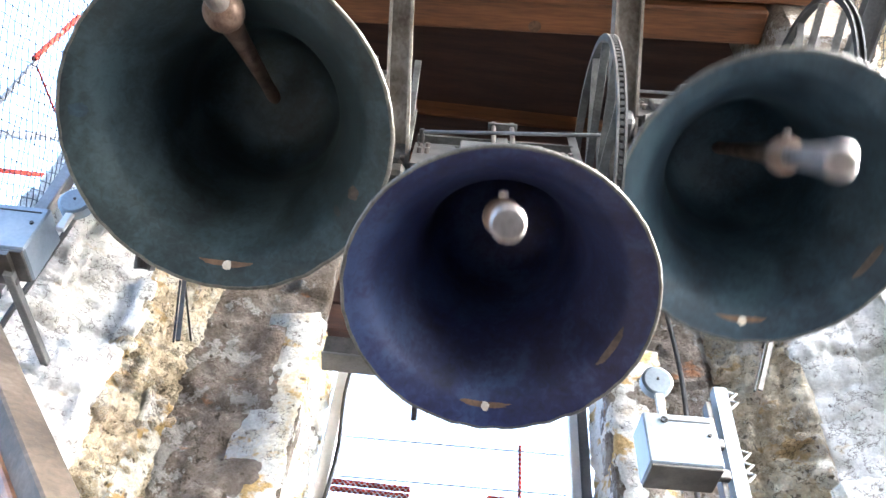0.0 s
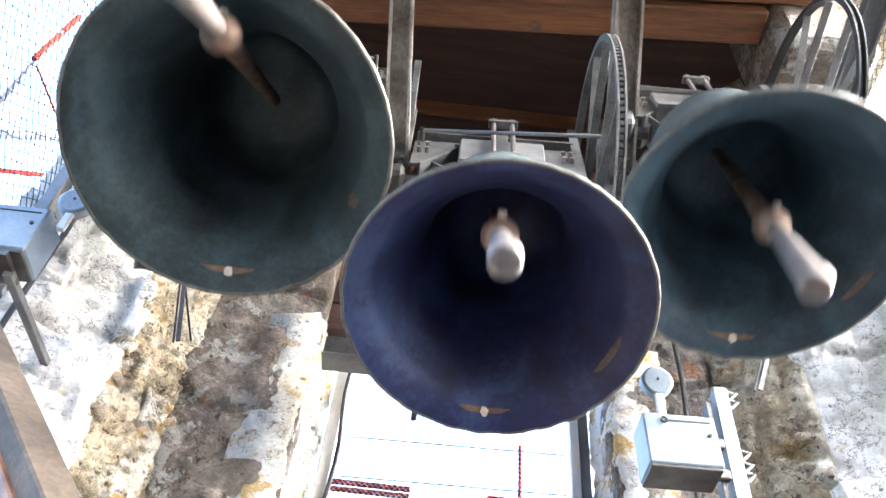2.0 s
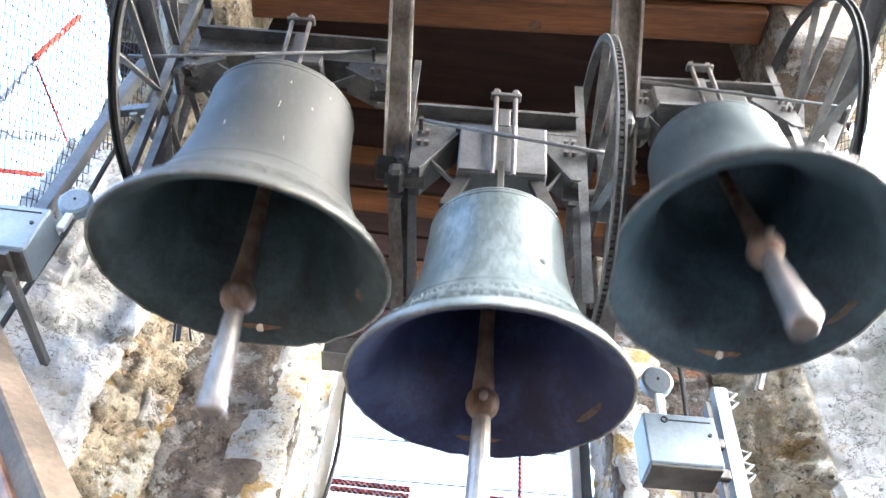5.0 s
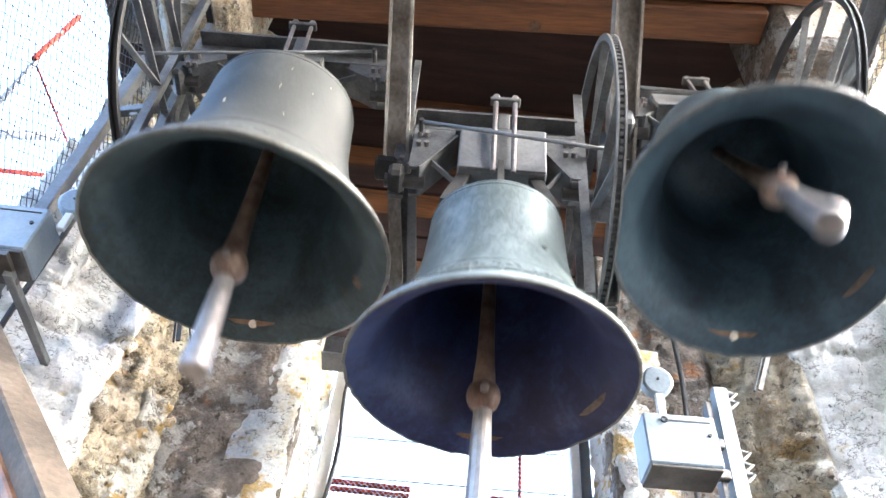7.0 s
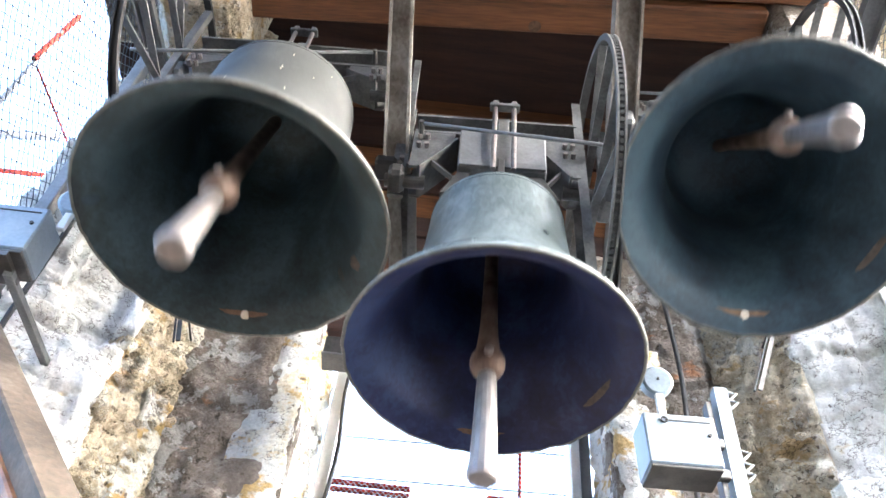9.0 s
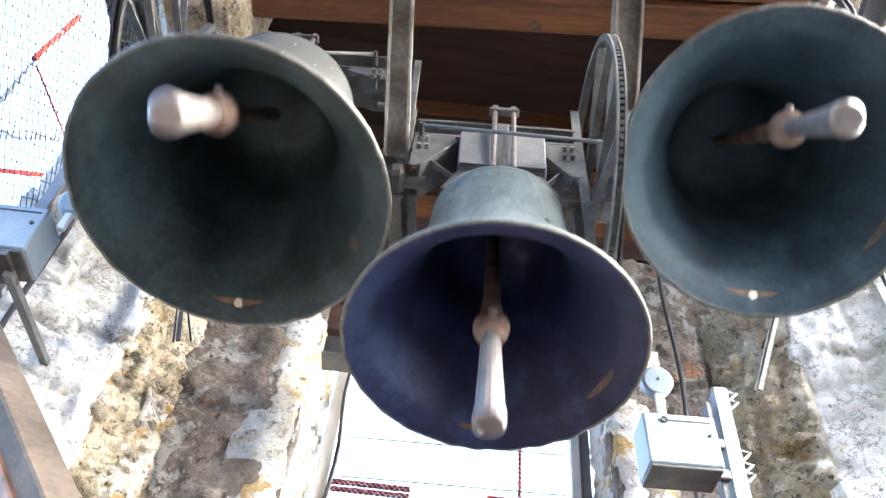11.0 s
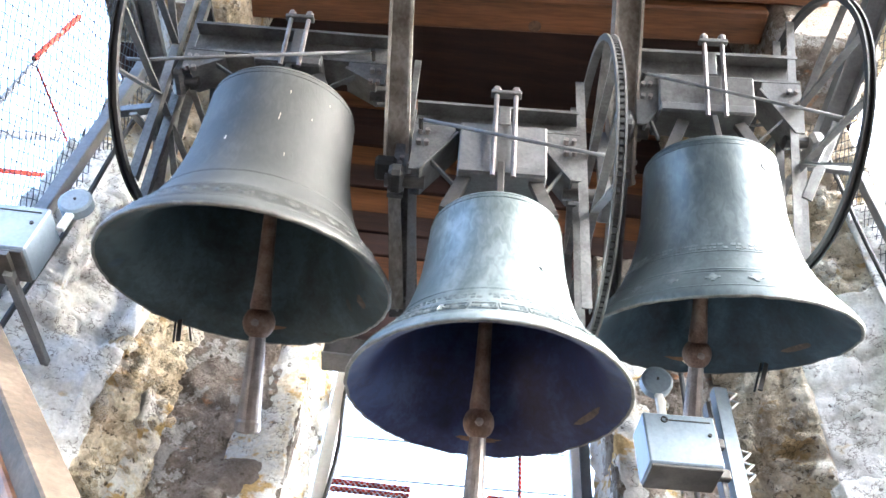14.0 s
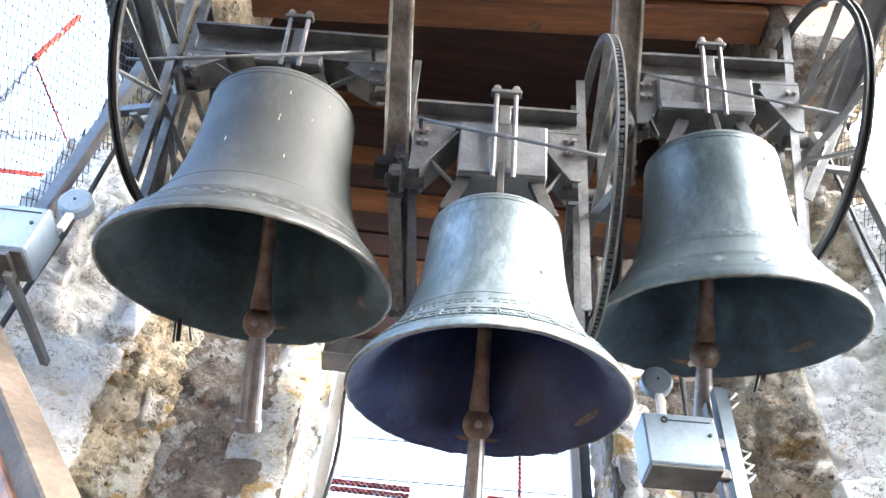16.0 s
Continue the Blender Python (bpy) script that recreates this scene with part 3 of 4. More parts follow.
member(frame_mid, "hanger", rect(0.06, 0.02), (-0.205, 1.93, 4.5), (-0.205, 1.95, 3.93), up=(1, 0, 0))
frame_right = thing("steel_trestle", "grey steel trestle leg with worn paint beside the drive wheel", "steel frame", "steel trestles")
member(frame_right, "leg", ibeam(0.12, 0.09, 0.012), (0.645, 1.12, 5.23), (0.71, 2.08, 4.335), WORNSTEEL, up=(1, 0, 0))
member(frame_right, "leg", channel(0.07, 0.06), (0.71, 2.06, 4.35), (0.715, 2.4, 3.95), up=(1, 0, 0))
member(frame_right, "tail_leg", channel(0.07, 0.06), (0.715, 2.4, 3.95), (0.80, 2.98, 3.95), up=(0, 0, 1))
part("bearing", box((0.70, 1.89, 4.49), (0.08, 0.13, 0.10), 0.015), GALV, frame_right)
part("bearing", box((0.59, 1.90, 3.962), (0.06, 0.13, 0.10), 0.015), GALV, frame_right)
member(frame_right, "hanger", rect(0.05, 0.02), (0.62, 1.94, 4.5), (0.60, 1.95, 3.93), up=(1, 0, 0))
for k in range(3):
    part("bolt", rod((0.70, 2.0 + 0.03 * k, 4.40 - 0.03 * k), (0.78, 2.0 + 0.03 * k, 4.40 - 0.03 * k), 0.012, 6), BRIGHT, frame_right)
frame_far_left = thing("steel_trestle", "grey steel trestle with crossed braces by the netted opening", "steel frame", "steel trestles")
member(frame_far_left, "leg", channel(0.085, 0.06), (-1.60, 1.48, 5.14), (-1.277, 2.1, 4.528), up=(1, 0, 0))
member(frame_far_left, "leg", channel(0.075, 0.06), (-1.277, 2.08, 4.54), (-1.31, 2.62, 4.05), up=(1, 0, 0))
member(frame_far_left, "brace", angle_iron(0.05, 0.05), (-1.313, 2.17, 4.887), (-1.33, 2.44, 4.25), up=(1, 0, 0))
member(frame_far_left, "brace", rect(0.035, 0.012), (-1.36, 2.0, 4.35), (-1.22, 2.5, 4.55), up=(1, 0, 0))
part("bearing", box((-1.19, 1.90, 4.50), (0.05, 0.13, 0.10), 0.015), GALV, frame_far_left)
member(frame_far_left, "wall_tie", rect(0.05, 0.04), (-1.70, 2.36, 4.85), (-1.46, 2.30, 4.85), up=(0, 0, 1))
member(frame_far_left, "hanger", rect(0.05, 0.02), (-1.28, 2.1, 4.53), (-1.19, 1.93, 4.50), up=(0, 0, 1))
frame_far_right = thing("steel_trestle", "pale grey steel trestle leg against the stone jamb", "steel frame", "steel trestles")
member(frame_far_right, "leg", channel(0.11, 0.06), (1.85, 1.25, 5.23), (1.75, 2.121, 4.88), PAINT, up=(1, 0, 0))
member(frame_far_right, "leg", angle_iron(0.06, 0.05), (1.639, 2.05, 5.149), (1.64, 2.45, 4.42), up=(1, 0, 0))
member(frame_far_right, "brace", rect(0.05, 0.015), (1.78, 2.0, 4.90), (1.62, 2.2, 4.55), up=(1, 0, 0))
part("bearing", box((1.50, 1.87, 4.45), (0.06, 0.13, 0.10), 0.015), GALV, frame_far_right)
member(frame_far_right, "hanger", rect(0.05, 0.02), (1.50, 1.93, 4.45), (1.64, 2.08, 5.05), up=(1, 0, 0))
girder = tagged(part("cross_girder", bar(ibeam(0.14, 0.10), (-2.1, 1.16, 5.30), (2.3, 1.16, 5.30)), GALV), "grey steel girder across the belfry bearing the trestles", "girder")


# ---- walls ----
LUMPS = []
for k in range(7):
    lump = bmesh.new()
    bmesh.ops.create_icosphere(lump, subdivisions=1, radius=1.0)
    for v in lump.verts:
        v.co *= 1 + 0.55 * noise.noise(v.co * 1.7 + Vector((k * 5.1, k * 2.3, 0)))
        v.co.x = max(-0.8, min(0.8, v.co.x))
        v.co.y = max(-0.75, min(0.75, v.co.y))
    me = bpy.data.meshes.new("stone")
    lump.to_mesh(me)
    lump.free()
    me.materials.append(STONE)
    LUMPS.append(me)


def rubble(parent, a, b, z0, z1, count, size, seed, proud=0.3):
    """Stones that stand out of a wall piece, each its own part."""
    rng = random.Random(seed)
    a, b = Vector((*a, 0)), Vector((*b, 0))
    d = (b - a).normalized()
    nrm = Vector((-d.y, d.x, 0))
    for _ in range(count):
        q = a.lerp(b, rng.uniform(0.03, 0.97)) + Vector((0, 0, rng.uniform(z0, z1)))
        w = rng.uniform(*size)
        m = Matrix((d, Vector((0, 0, 1)), nrm)).transposed().to_4x4()
        m.translation = q + nrm * w * rng.uniform(-0.25, 0.05)
        o = new("stone", rng.choice(LUMPS))
        o.parent = parent
        o.matrix_basis = m @ pose(0, 0, 0, rng.uniform(-15, 15), rng.uniform(-15, 15), rng.uniform(-35, 35)) @ Matrix.Diagonal((w * rng.uniform(0.9, 1.5), w * rng.uniform(0.5, 0.9), w * proud * 1.6, 1))


def wall(name, a, b, z0, z1, mat, **k):
    k.setdefault("step", 0.015)
    return tagged(part(name, rough_face(a, b, z0, z1, **k), mat, smooth=True), kind="structure")


wall("wall_north_1", (-0.55, 3.0), (-1.34, 3.0), 2.2, 4.95, DARKSTONE, seed=1, depth=0.05)
wall("wall_north_2", (1.66, 3.0), (0.845, 3.0), 2.2, 4.95, DARKSTONE, seed=2, depth=0.05)
wall("window_reveal_1", (-0.475, 3.36), (-0.55, 2.985), 2.2, 4.25, LIMEWASH, seed=7, depth=0.03, freq=9)
wall("window_reveal_2", (0.845, 2.985), (0.815, 3.36), 2.2, 4.25, LIMEWASH, seed=8, depth=0.025, freq=9)
p1 = wall("pier_1", (-1.07, 3.03), (-1.27, 2.70), 2.2, 6.4, STONE, seed=3, depth=0.045, freq=11, hole=(-1.222, 2.78, 3.68, 0.05))
wall("jamb_1", (-1.25, 2.72), (-1.86, 2.47), 2.2, 4.75, PLASTER, seed=4, depth=0.04, freq=6, course=0.34, ragged=0.04)
wall("jamb_1_upper", (-1.25, 2.72), (-1.86, 2.47), 4.75, 6.4, STONE, seed=14, depth=0.06, freq=6, course=0.3)
wall("jamb_1_block", (-1.515, 2.54), (-1.86, 2.40), 3.67, 4.75, PLASTER, seed=15, depth=0.05, freq=7, course=0.36, back=0.09, ragged=0.06)
wall("jamb_1_foot", (-1.255, 2.698), (-1.86, 2.447), 2.2, 3.635, PLASTER, seed=16, depth=0.045, freq=6, course=0.48, back=0.05, ragged=0.05)
wall("pier_1_render", (-1.085, 3.0), (-1.155, 2.885), 2.2, 3.62, LIMEWASH, seed=31, depth=0.02, freq=9, back=0.05)
p2 = wall("pier_2", (1.64, 2.72), (1.36, 3.03), 2.2, 6.4, STONE, seed=5, depth=0.045, freq=11)
wall("jamb_2", (2.20, 2.42), (1.62, 2.74), 2.2, 4.4, PLASTER, seed=6, depth=0.05, freq=6, course=0.34, ragged=0.04)
wall("jamb_2_upper", (2.20, 2.42), (1.62, 2.74), 4.4, 6.4, STONE, seed=17, depth=0.06, freq=7, course=0.16)
wall("jamb_2_block", (2.20, 2.36), (2.0, 2.47), 2.9, 4.9, PLASTER, seed=18, depth=0.05, freq=7, course=0.4, back=0.07)
# left and right walls: sill below, head above, solid towards the south
for side, x in (("west", -1.95), ("east", 2.25)):
    s = -1 if x < 0 else 1
    # Sills and ends are unseen additions; heights and dark finish set for the light.
    tagged(part(f"wall_{side}_sill", box((x + s * 0.15, 0.5, 1.05), (0.5, 4.6, 2.1), 0.02), DARKSTONE), kind="structure")
    tagged(part(f"wall_{side}_head", box((x + s * 0.1, 1.0, 6.42), (0.55, 3.6, 0.3), 0.02), STONE), kind="structure")
    tagged(part(f"wall_{side}_end", box((x + s * 0.15, -1.3, 4.18), (0.5, 1.0, 4.16), 0.02), DARKSTONE), kind="structure")
tagged(part("wall_north_sill", box((0.1, 3.25, 1.1), (4.8, 0.5, 2.2), 0.02), DARKSTONE), kind="structure")
# Unseen south wall, added: its gap and dark sill shape light on the bells.
tagged(part("unseen_wall_south_sill", box((0.15, -1.9, 1.5), (4.8, 0.4, 3.0), 0.02), OLDWOOD), kind="structure")
tagged(part("unseen_wall_south_head", box((0.15, -1.9, 5.4), (4.8, 0.4, 2.3), 0.02), PLASTER), kind="structure")
tagged(part("floor", box((0.15, 0.8, -0.05), (5.2, 5.8, 0.1), 0), FLOOR), kind="structure")
tagged(part("ceiling", box((0.15, 0.8, 6.66), (5.2, 5.8, 0.2), 0), OLDWOOD), kind="structure")

# dark boarding over the north window
back = tagged(part("wall_north_boards", box((0.15, 3.26, 5.45), (3.2, 0.1, 2.2), 0), OLDWOOD), kind="structure")
zb = 4.30
rng = random.Random(4)
while zb < 6.4:
    h = rng.uniform(0.17, 0.24)
    part("plank", box((0.15, 3.185 + rng.uniform(-0.012, 0.006), zb + h / 2), (2.9, 0.035, h - 0.012), 0.004), OLDWOOD if rng.random() < 0.65 else OAK, back)
    zb += h

# timbers over the bells
tb = math.degrees(math.atan2(1.97 - 2.13, 1.47 + 1.18))
timber = thing("timber_beam", "long brown sawn timber beam with a knot, over the bells", "beam", "roof timbers", pose(0.145, 2.05, 5.55, 0, 0, tb))
part("log", box((0, -0.09, 0.13), (2.80, 0.19, 0.26), 0.012), OAK, timber)
part("knot", lathe([(0.0, -0.004), (0.03, -0.003), (0.035, 0.0)], 10), STAIN, timber).matrix_basis = pose(0.21, -0.035, 0.0)
timber2 = thing("timber_beam", "darker brown timber beam beside the first", "beam", "roof timbers", pose(0.145, 2.05, 5.60, 0, 0, tb))
for a, b_ in ((-1.6, -0.25), (-0.10, 1.7)):
    part("log", box(((a + b_) / 2, -0.36, 0.13), (b_ - a, 0.32, 0.26), 0.012), OAK, timber2)
for x, y, name in ((-1.37, 2.15, "corbel_1"), (1.80, 2.02, "corbel_2")):
    tagged(part(name, box((x, y, 5.72), (0.42 if x < 0 else 0.5, 0.5, 0.9), 0.05), STONE if x < 0 else DARKSTONE), kind="structure")

# ---- window to the north: frame, net, cable, red rails outside ----
WHITE = material("white paint", [(0.62, 0.62, 0.60), (0.76, 0.76, 0.75)], 0.5, 0.0, 8, 0.05, 60)
NETWIRE = material("weathered wire", [(0.07, 0.08, 0.095), (0.14, 0.15, 0.165)], 0.5, 0.3, 30, 0)
win = tagged(new("window_1"), kind="structure")
for x, w in ((-0.432, 0.065), (0.735, 0.045)):
    part("window_frame", box((x, 3.33, 3.2), (w, 0.06, 2.0), 0.006), WHITE, win)
part("window_frame", box((0.79, 3.35, 3.2), (0.05, 0.05, 2.0), 0.006), PAINT, win)
cab = bmesh.new()
add_tube(cab, [(-0.392 + 0.01 * math.sin(z * 9), 3.285, z) for z in [2.3 + 0.1 * k for k in range(20)]], 0.011, 8)
tagged(part("cable", cab, BLACK), "black cable clipped along the white window frame", "cable")


def net(name, origin, u, v, nu, nv, cell, r):
    """Diamond wire netting in the plane of u and v."""
    o, u, v = Vector(origin), Vector(u), Vector(v)
    bm = bmesh.new()
    nrm = u.cross(v).normalized()
    for side in (1, -1):
        for i in range(-nv, nu + 1) if side == 1 else range(0, nu + nv + 1):
            pts = []
            for j in range(nv + 1):
                k = i + side * j
                if 0 <= k <= nu:
                    w = 0.004 * (1 if (j + i) % 2 else -1)
                    q = o + u * (k * cell) + v * (j * cell)
                    pts.append(q + nrm * w + u * (0.35 * cell * noise.noise(q * 4.0)) + v * (0.5 * cell * noise.noise(q * 1.7 + Vector((7, 3, 1)))))
            for a, b in zip(pts, pts[1:]):
                d = (b - a).normalized()
                s1 = d.cross(nrm) * r
                s2 = nrm * r
                q = [bm.verts.new(c) for c in (a + s1, a - s1 * 0.5 + s2, a - s1 * 0.5 - s2, b + s1, b - s1 * 0.5 + s2, b - s1 * 0.5 - s2)]
                for x, y in ((0, 1), (1, 2), (2, 0)):
                    bm.faces.new((q[x], q[y], q[y + 3], q[x + 3]))
    return tagged(part(name, bm, NETWIRE), kind="stuff")


net("wire_net", (-0.43, 3.40, 2.4), (1, 0, 0), (0, 0, 1), 46, 74, 0.0255, 0.0016)
net("wire_net", (-1.74, 0.6, 3.0), (0, 1, 0), (0, 0, 1), 32, 53, 0.063, 0.0024)
net("wire_net", (2.08, 0.8, 3.0), (0, 1, 0), (0, 0, 1), 32, 53, 0.063, 0.0024)
for zz in (3.82, 3.60):
    tagged(part("tension_wire", rod((-0.37, 3.38, zz), (0.70, 3.38, zz + 0.03), 0.004, 6), NETWIRE), "thin wire stretched across the netting", "wire")
rails = thing("red_railing", "red painted rails on a post outside the window", "railing", m=pose(0, 3.7, 0))
part("post", rod((0.529, 0, 0.0), (0.528, 0, 4.10), 0.010, 8), RED, rails)
for z, xa, xb in ((3.765, -0.46, -0.03), (3.725, -0.46, -0.03), (3.765, 0.36, 0.50)):
    part("rail", box(((xa + xb) / 2, 0, z), (xb - xa, 0.03, 0.022), 0.003), RED, rails)
ledge = thing("steel_ledge", "dark steel channel bracket with a pale lower flange", "bracket", m=pose(-0.10, 2.75, 3.78))
part("web", box((0, 0.05, 0.07), (0.74, 0.08, 0.12), 0.004), DARKSTEEL, ledge)
part("flange", box((0, 0.03, 0.0), (0.74, 0.12, 0.012), 0.003), PAINT, ledge)
part("bracket_arm", box((0.05, 0.30, 0.115), (0.03, 0.46, 0.03), 0.004), DARKSTEEL, ledge)

# ---- side openings ----
for n_, x, y, w in (("window_2", -1.70, 2.35, 0.06), ("window_3", 2.0, 2.27, 0.05)):
    wo_ = tagged(new(n_), kind="structure")
    for yy in (y, y - 1.5):
        part("window_frame", box((x, yy, 3.9 if x > 0 else 4.6), (w, w, 2.0 if x > 0 else 3.4), 0.005), PAINT, wo_)
    part("window_frame", box((x, y - 0.75, 3.0), (w, 1.5, w), 0.005), PAINT, wo_)
part("window_frame", box((1.85, 2.27, 4.92), (0.30, 0.03, 0.04), 0.005), PAINT, wo_)
cab = bmesh.new()
add_tube(cab, [(-1.60 + 0.008 * math.sin(z * 5), 2.40, z) for z in [3.0 + 0.1 * k for k in range(25)]], 0.012, 8)
tagged(part("cable", cab, BLACK), "black cable running up beside the netting", "cable")
cab = bmesh.new()
add_tube(cab, [(2.02, 2.44 + 0.015 * math.sin(z * 3), z) for z in [3.0 + 0.1 * k for k in range(25)]], 0.012, 8)
tagged(part("cable", cab, BLACK), "black cable running up beside the netting", "cable")
outside = thing("scaffold_pole", "red and grey poles outside the netted opening", "pole", m=pose(-3.0, 0, 0))
part("pole", rod((0, 3.109, 6.451), (0, 3.161, 7.209), 0.022, 8), RED, outside)
part("stay", rod((0, 3.109, 6.451), (0, 4.10, 6.62), 0.008, 6), RED, outside)
part("crossbar", rod((0, 3.2, 5.66), (0, 3.8, 6.496), 0.03, 8), DARKSTEEL, outside)
part("crossbar", rod((0, 3.3, 5.43), (0, 4.01, 6.28), 0.018, 8), RED, outside)
part("upright", rod((0, 3.135, 0), (0, 3.135, 6.9), 0.02, 8), DARKSTEEL, outside)


# ---- striking hammers ----
def hammer(label, m, disc):
    h = thing("bell_hammer", label, "bell hammer", "electric bell hammers", m)
    part("housing", box((0, 0, 0), (0.26, 0.15, 0.21), 0.006), BOXPAINT, h)
    # added dark bottom plate: shade under the housing put into its colour
    part("base", box((0, 0.0, -0.112), (0.25, 0.14, 0.012), 0.003), DARKSTEEL, h)
    part("lid_seam", box((0.03, -0.0765, 0.075), (0.16, 0.003, 0.004), 0), BLACK, h)
    part("latch", lathe([(0.009, 0), (0.013, 0), (0.013, 0.005), (0.009, 0.005), (0.009, 0)], 14), BLACK, h).matrix_basis = pose(-0.055, -0.076, 0.075, 90)
    part("screw", rod((0.10, -0.082, 0.02), (0.10, -0.072, 0.02), 0.007, 8), BLACK, h)
    part("stem", box((disc[0], disc[1], disc[2] / 2 + 0.02), (0.03, 0.02, disc[2] - 0.14), 0.004), WHITE, h)
    d = part("hammer_head", lathe([(0.0, -0.025), (0.05, -0.025), (0.06, -0.018), (0.06, 0.018), (0.05, 0.025), (0.0, 0.025)], 28), BOXPAINT, h, "round pale hammer head")
    d.matrix_basis = pose(disc[0], disc[1], disc[2], *disc[3:])
    part("pin", rod((disc[0], disc[1] - 0.03, disc[2]), (disc[0], disc[1] - 0.024, disc[2]), 0.005, 8), BLACK, h)
    return h


hammer("pale blue-grey electric bell hammer box bolted to a channel post", pose(0.912, 2.43, 3.262, 0, -2, 0), (-0.04, -0.03, 0.28, 102, 0, 0))
hammer("pale blue-grey electric bell hammer box on struts near the netting", pose(-1.485, 1.975, 3.487), (0.145, 0.01, 0.235, 98, 0, 0))
post = thing("channel_post", "galvanised steel channel post with wire clips on its edge", "post", m=pose(1.128, 2.48, 0))
part("channel", bar(channel(0.052, 0.05, 0.006), (0.006, 0, 0), (0.006, 0, 3.60), (1, 0, 0)), BOXPAINT, post)
for z in (3.20, 3.33):
    part("bracket", box((-0.065, -0.02, z), (0.075, 0.03, 0.04), 0.004), DARKSTEEL, post)
# Added dark strip: stands for the shaded gap between channel and housing.
part("web", bar(rect(0.016, 0.05), (-0.05, 0.01, 0), (-0.05, 0.01, 3.53), (1, 0, 0)), DARKSTEEL, post)
for z in (3.585, 3.545, 3.315, 3.265, 3.225, 3.0):
    c = bmesh.new()
    add_tube(c, [(0.035, -0.02, z), (0.062, -0.03, z - 0.015), (0.035, -0.02, z - 0.04)], 0.005, 6)
    part("clip", c, WHITE, post)
stand = thing("hammer_stand", "grey flat steel struts built into the plastered jamb", "bracket")
member(stand, "plate", rect(0.14, 0.02), (-1.62, 1.975, 3.360), (-1.40, 1.975, 3.360), DARKSTEEL, up=(0, 1, 0))
member(stand, "strut", rect(0.03, 0.03), (-1.41, 1.98, 3.345), (-1.50, 2.64, 3.48), GALV, up=(0, 0, 1))
for a, b_, mt in (((-1.089, 2.55, 3.95), (-1.01, 2.55, 3.61), DARKSTEEL), ((1.545, 2.55, 4.21), (1.344, 2.55, 3.69), DARKSTEEL)):
    st = thing("steel_bar", "short grey steel bar fixed in the stone pier", "bar")
    member(st, "flat", rect(0.018, 0.008), a, b_, mt, up=(1, 0, 0))
    member(st, "flat", rect(0.008, 0.008), (a[0] - 0.02, a[1] + 0.01, a[2]), (b_[0] - 0.02, b_[1] + 0.01, b_[2]), BLACK, up=(1, 0, 0))
    member(st, "tang", rect(0.008, 0.008), a, (a[0] * 1.02, 2.95, a[2]), mt, up=(0, 0, 1))
lean = thing("timber_brace", "weathered pale brown timber brace leaning into the jamb", "brace")
member(lean, "log", rect(0.085, 0.10), (-1.735, 2.172, 3.508), (1.2526, 0.904, 0.0), POSTWOOD, up=(0.6, -0.75, 0.2))
# Added bar: browner OAK stands for the log's shaded lower-left face.
member(lean, "plank", rect(0.07, 0.075), (-1.77, 2.20, 3.445), (1.2176, 0.932, -0.063), OAK, up=(0.6, -0.75, 0.2))
cab = bmesh.new()
add_tube(cab, [(1.18 + 0.012 * math.sin(z * 5), 2.965, z) for z in [2.4 + 0.1 * k for k in range(26)]], 0.012, 8)
tagged(part("cable", cab, BLACK), "dark cable running down the rough wall", "cable")


# rubble standing out of the walls
rubble(p1, (-1.12, 2.95), (-1.27, 2.70), 2.9, 5.6, 90, (0.012, 0.034), 21)
rubble(p2, (1.64, 2.72), (1.36, 3.03), 2.9, 5.6, 90, (0.012, 0.034), 22)

# ---- what swings ----
SWING = [
    (2.11, -22.4468, -3.608, 0.2235, -0.0205, 0.008, -0.015, 0.1289, -0.7585, 0.1736),
    (2.086, -16.4449, -7.115, 0.1609, -0.016, 0.0193, -0.0035, -0.2375, -0.4204, -0.245),
    (2.102, -19.539, -24.3191, 0.0143, 0.0436, 0.0249, -0.0035, -1.5311, 0.8957, -1.3781),
]
FALL = [
    (-50.149, -14.626, 0.051, -0.176, -3.923),
    (-37.31, -23.849, 0.116, 0.187, 0.193),
    (-34.003, -47.076, 0.648, 0.199, -2.194),
]


# small departures from the even swing, at these seconds
MARKS = (0.0, 0.5, 1.0, 1.5, 2.0, 2.5, 3.0, 3.5, 4.0, 6.5, 7.0, 7.5, 8.0, 8.5, 9.0, 11.5, 12.0, 12.5, 13.0, 13.5, 14.0, 14.5, 15.0, 15.5, 16.0)
BELL_OFF = [
    [0.4, 0.6, -0.5, 0.5, -0.7, 0.0, 0.3, 0.2, 1.7, 0.0, 0.2, -0.1, -0.1, 0.2, -0.5, -0.3, -1.4, 0.2, -0.8, 2.6, 0.6, -1.4, -0.1, -0.4, -0.1],
    [0.0, -0.2, 0.2, 0.4, -0.8, 0.0, 0.4, 0.2, 0.6, -0.2, 0.0, -0.5, 0.3, 0.0, -0.5, 0.1, -0.8, 0.0, -0.1, 0.6, 0.2, -0.2, 0.3, -0.6, 0.2],
    [0.4, -1.4, 2.1, 0.0, -1.7, 0.0, -0.1, 0.0, -0.1, 0.5, -0.6, 0.0, 2.4, 2.0, 0.3, 0.9, 0.3, -1.3, 0.1, 0.5, 0.4, 0.4, -0.1, -4.4, -2.3],
]
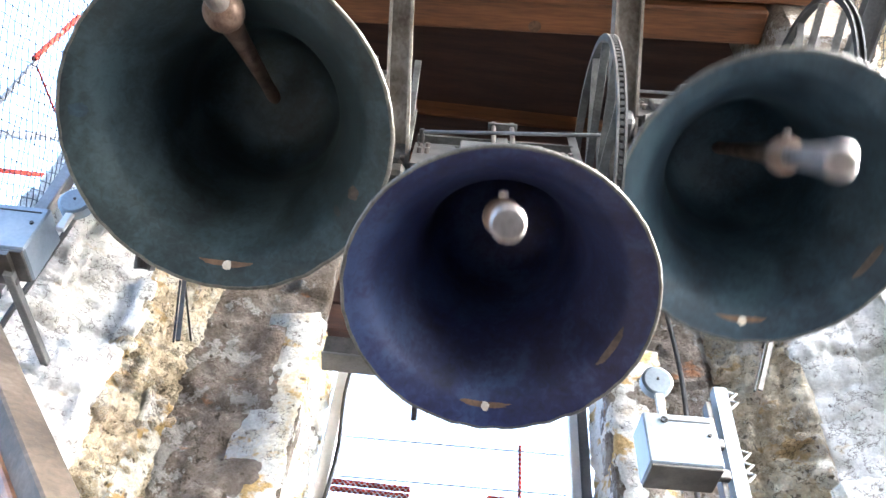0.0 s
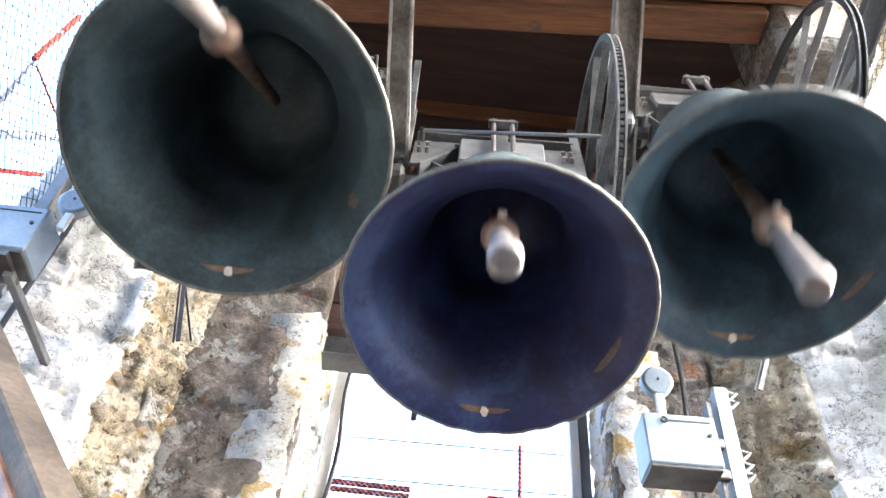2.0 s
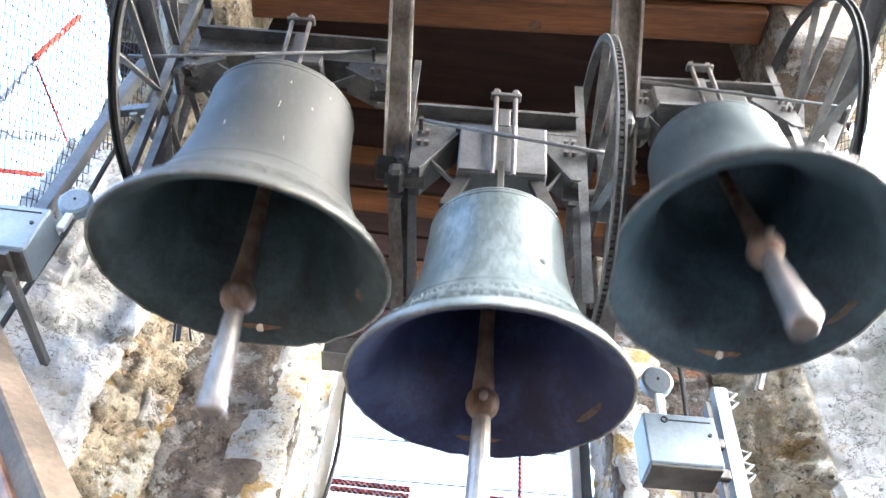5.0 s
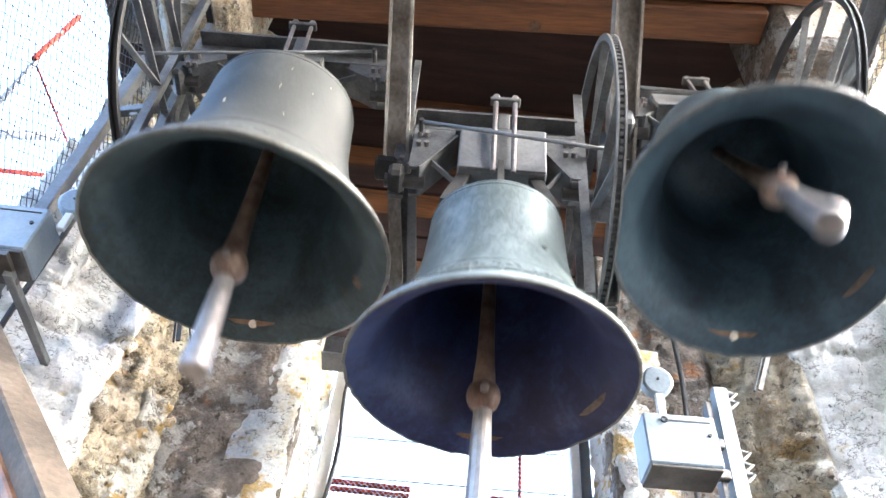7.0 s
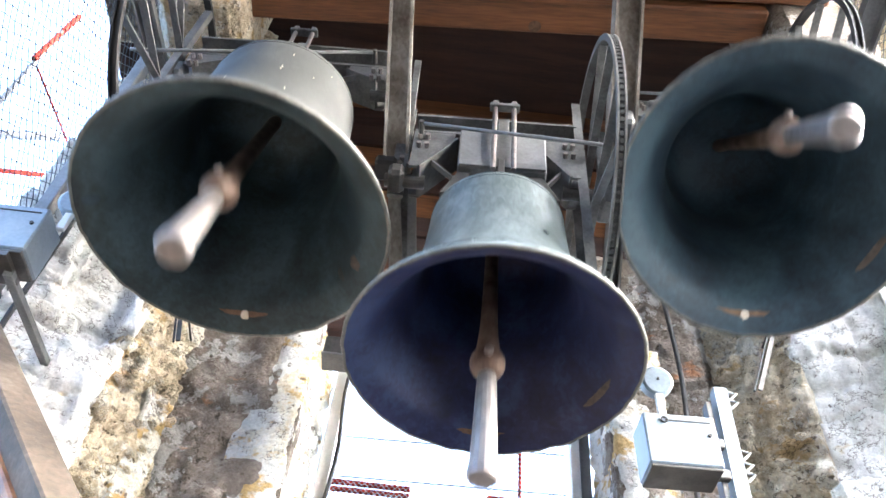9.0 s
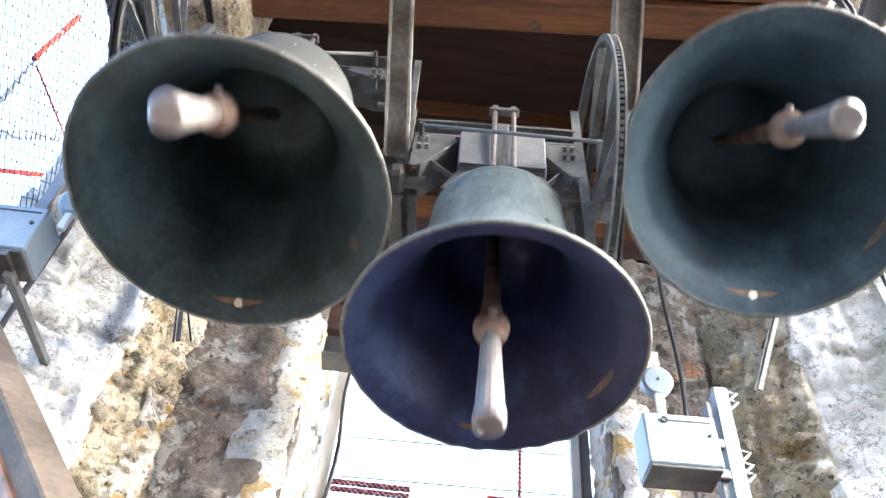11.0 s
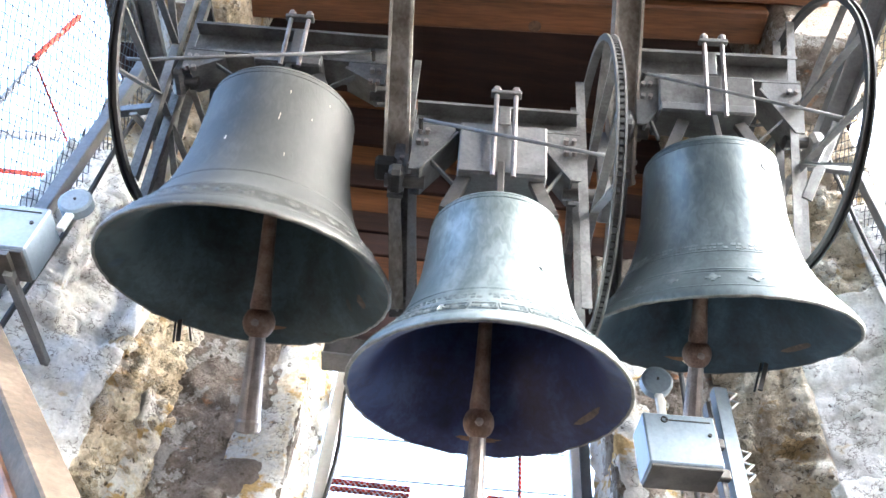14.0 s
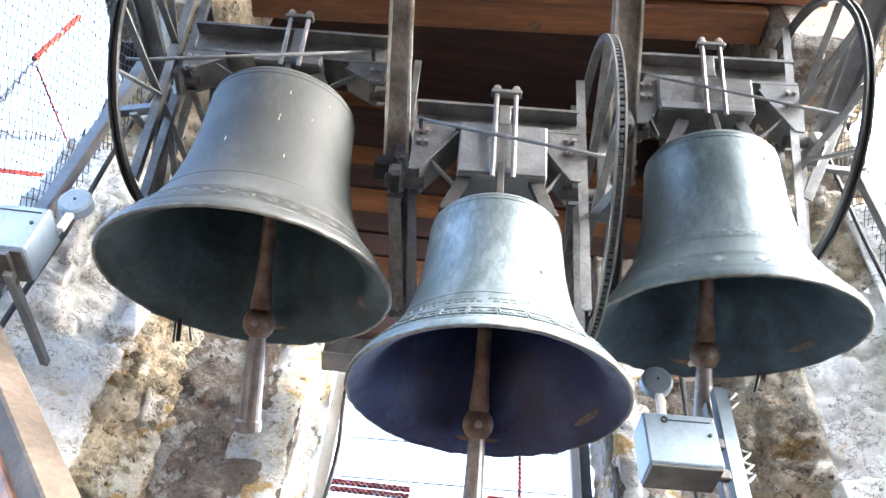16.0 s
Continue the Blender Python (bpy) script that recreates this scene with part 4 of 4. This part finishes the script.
CLAPPER_OFF = [
    [-2.0, -0.1, 1.5, 2.0, -3.2, 0.9, 4.3, 7.6, -6.2, 0.4, 1.7, -3.8, -1.7, 2.7, -2.0, -3.9, 8.4, 0.0, 1.1, 2.1, 1.6, 1.0, 2.5, -10, -3.1],
    [-5.5, -0.1, 2.5, 5.6, -8.0, 3.6, 10, -0.5, -6.4, -0.1, 4.3, -5.3, 4.9, 0.1, 0.1, -1.1, 10, -1.2, -4.0, 4.4, 2.3, 0.2, -1.5, -2.8, 1.0],
    [0.0, 1.4, 10, -8.4, 2.1, -1.4, 6.4, -10, 1.5, -7.9, 0.2, -1.1, 8.5, -6.2, 0.6, 10, -5.7, -1.3, -7.5, 1.1, 1.3, 1.4, -8.0, -1.7, 0.3],
]


def swing(i, t):
    """Degrees of the bell from hanging straight; below zero its mouth turns to the eye."""
    T, c, s, c1, s1, c2, s2, off, d, e = SWING[i]
    w = 2 * math.pi * t / T
    return (c + c1 * t + c2 * t * t) * math.cos(w) + (s + s1 * t + s2 * t * t) * math.sin(w) + off + d * math.cos(2 * w) + e * math.sin(2 * w) + float(np.interp(t, MARKS, BELL_OFF[i]))


def fall(i, t):
    """Degrees of the clapper from straight down, held inside its bell."""
    c, s, c1, s1, off = FALL[i]
    w = 2 * math.pi * t / SWING[i][0]
    g = (c + c1 * t) * math.cos(w) + (s + s1 * t) * math.sin(w) + off
    g = 0.95 * g + 1.0 - swing(i, t) + float(np.interp(t, MARKS, BELL_OFF[i])) + float(np.interp(t, MARKS, CLAPPER_OFF[i]))
    if i == 1 and g < 0:
        g += 2.5
    return max(HELD[i][0], min(HELD[i][1], g))


def motions():
    times = [k / 10 for k in range(161)]
    for i, (b, c) in enumerate(((bell_a, clap_a), (bell_b, clap_b), (bell_c, clap_c))):
        (x, y, z), R, H, hc, turn = BELLS[i]
        walk(b, [(t, pose(x, y, z, 0, 0, turn) @ pose(0, 0, 0, swing(i, t))) for t in times])
        walk(c, [(t, pose(CLAPPER_X[i], 0, -PIVOT[i] * R, fall(i, t))) for t in times])


motions()
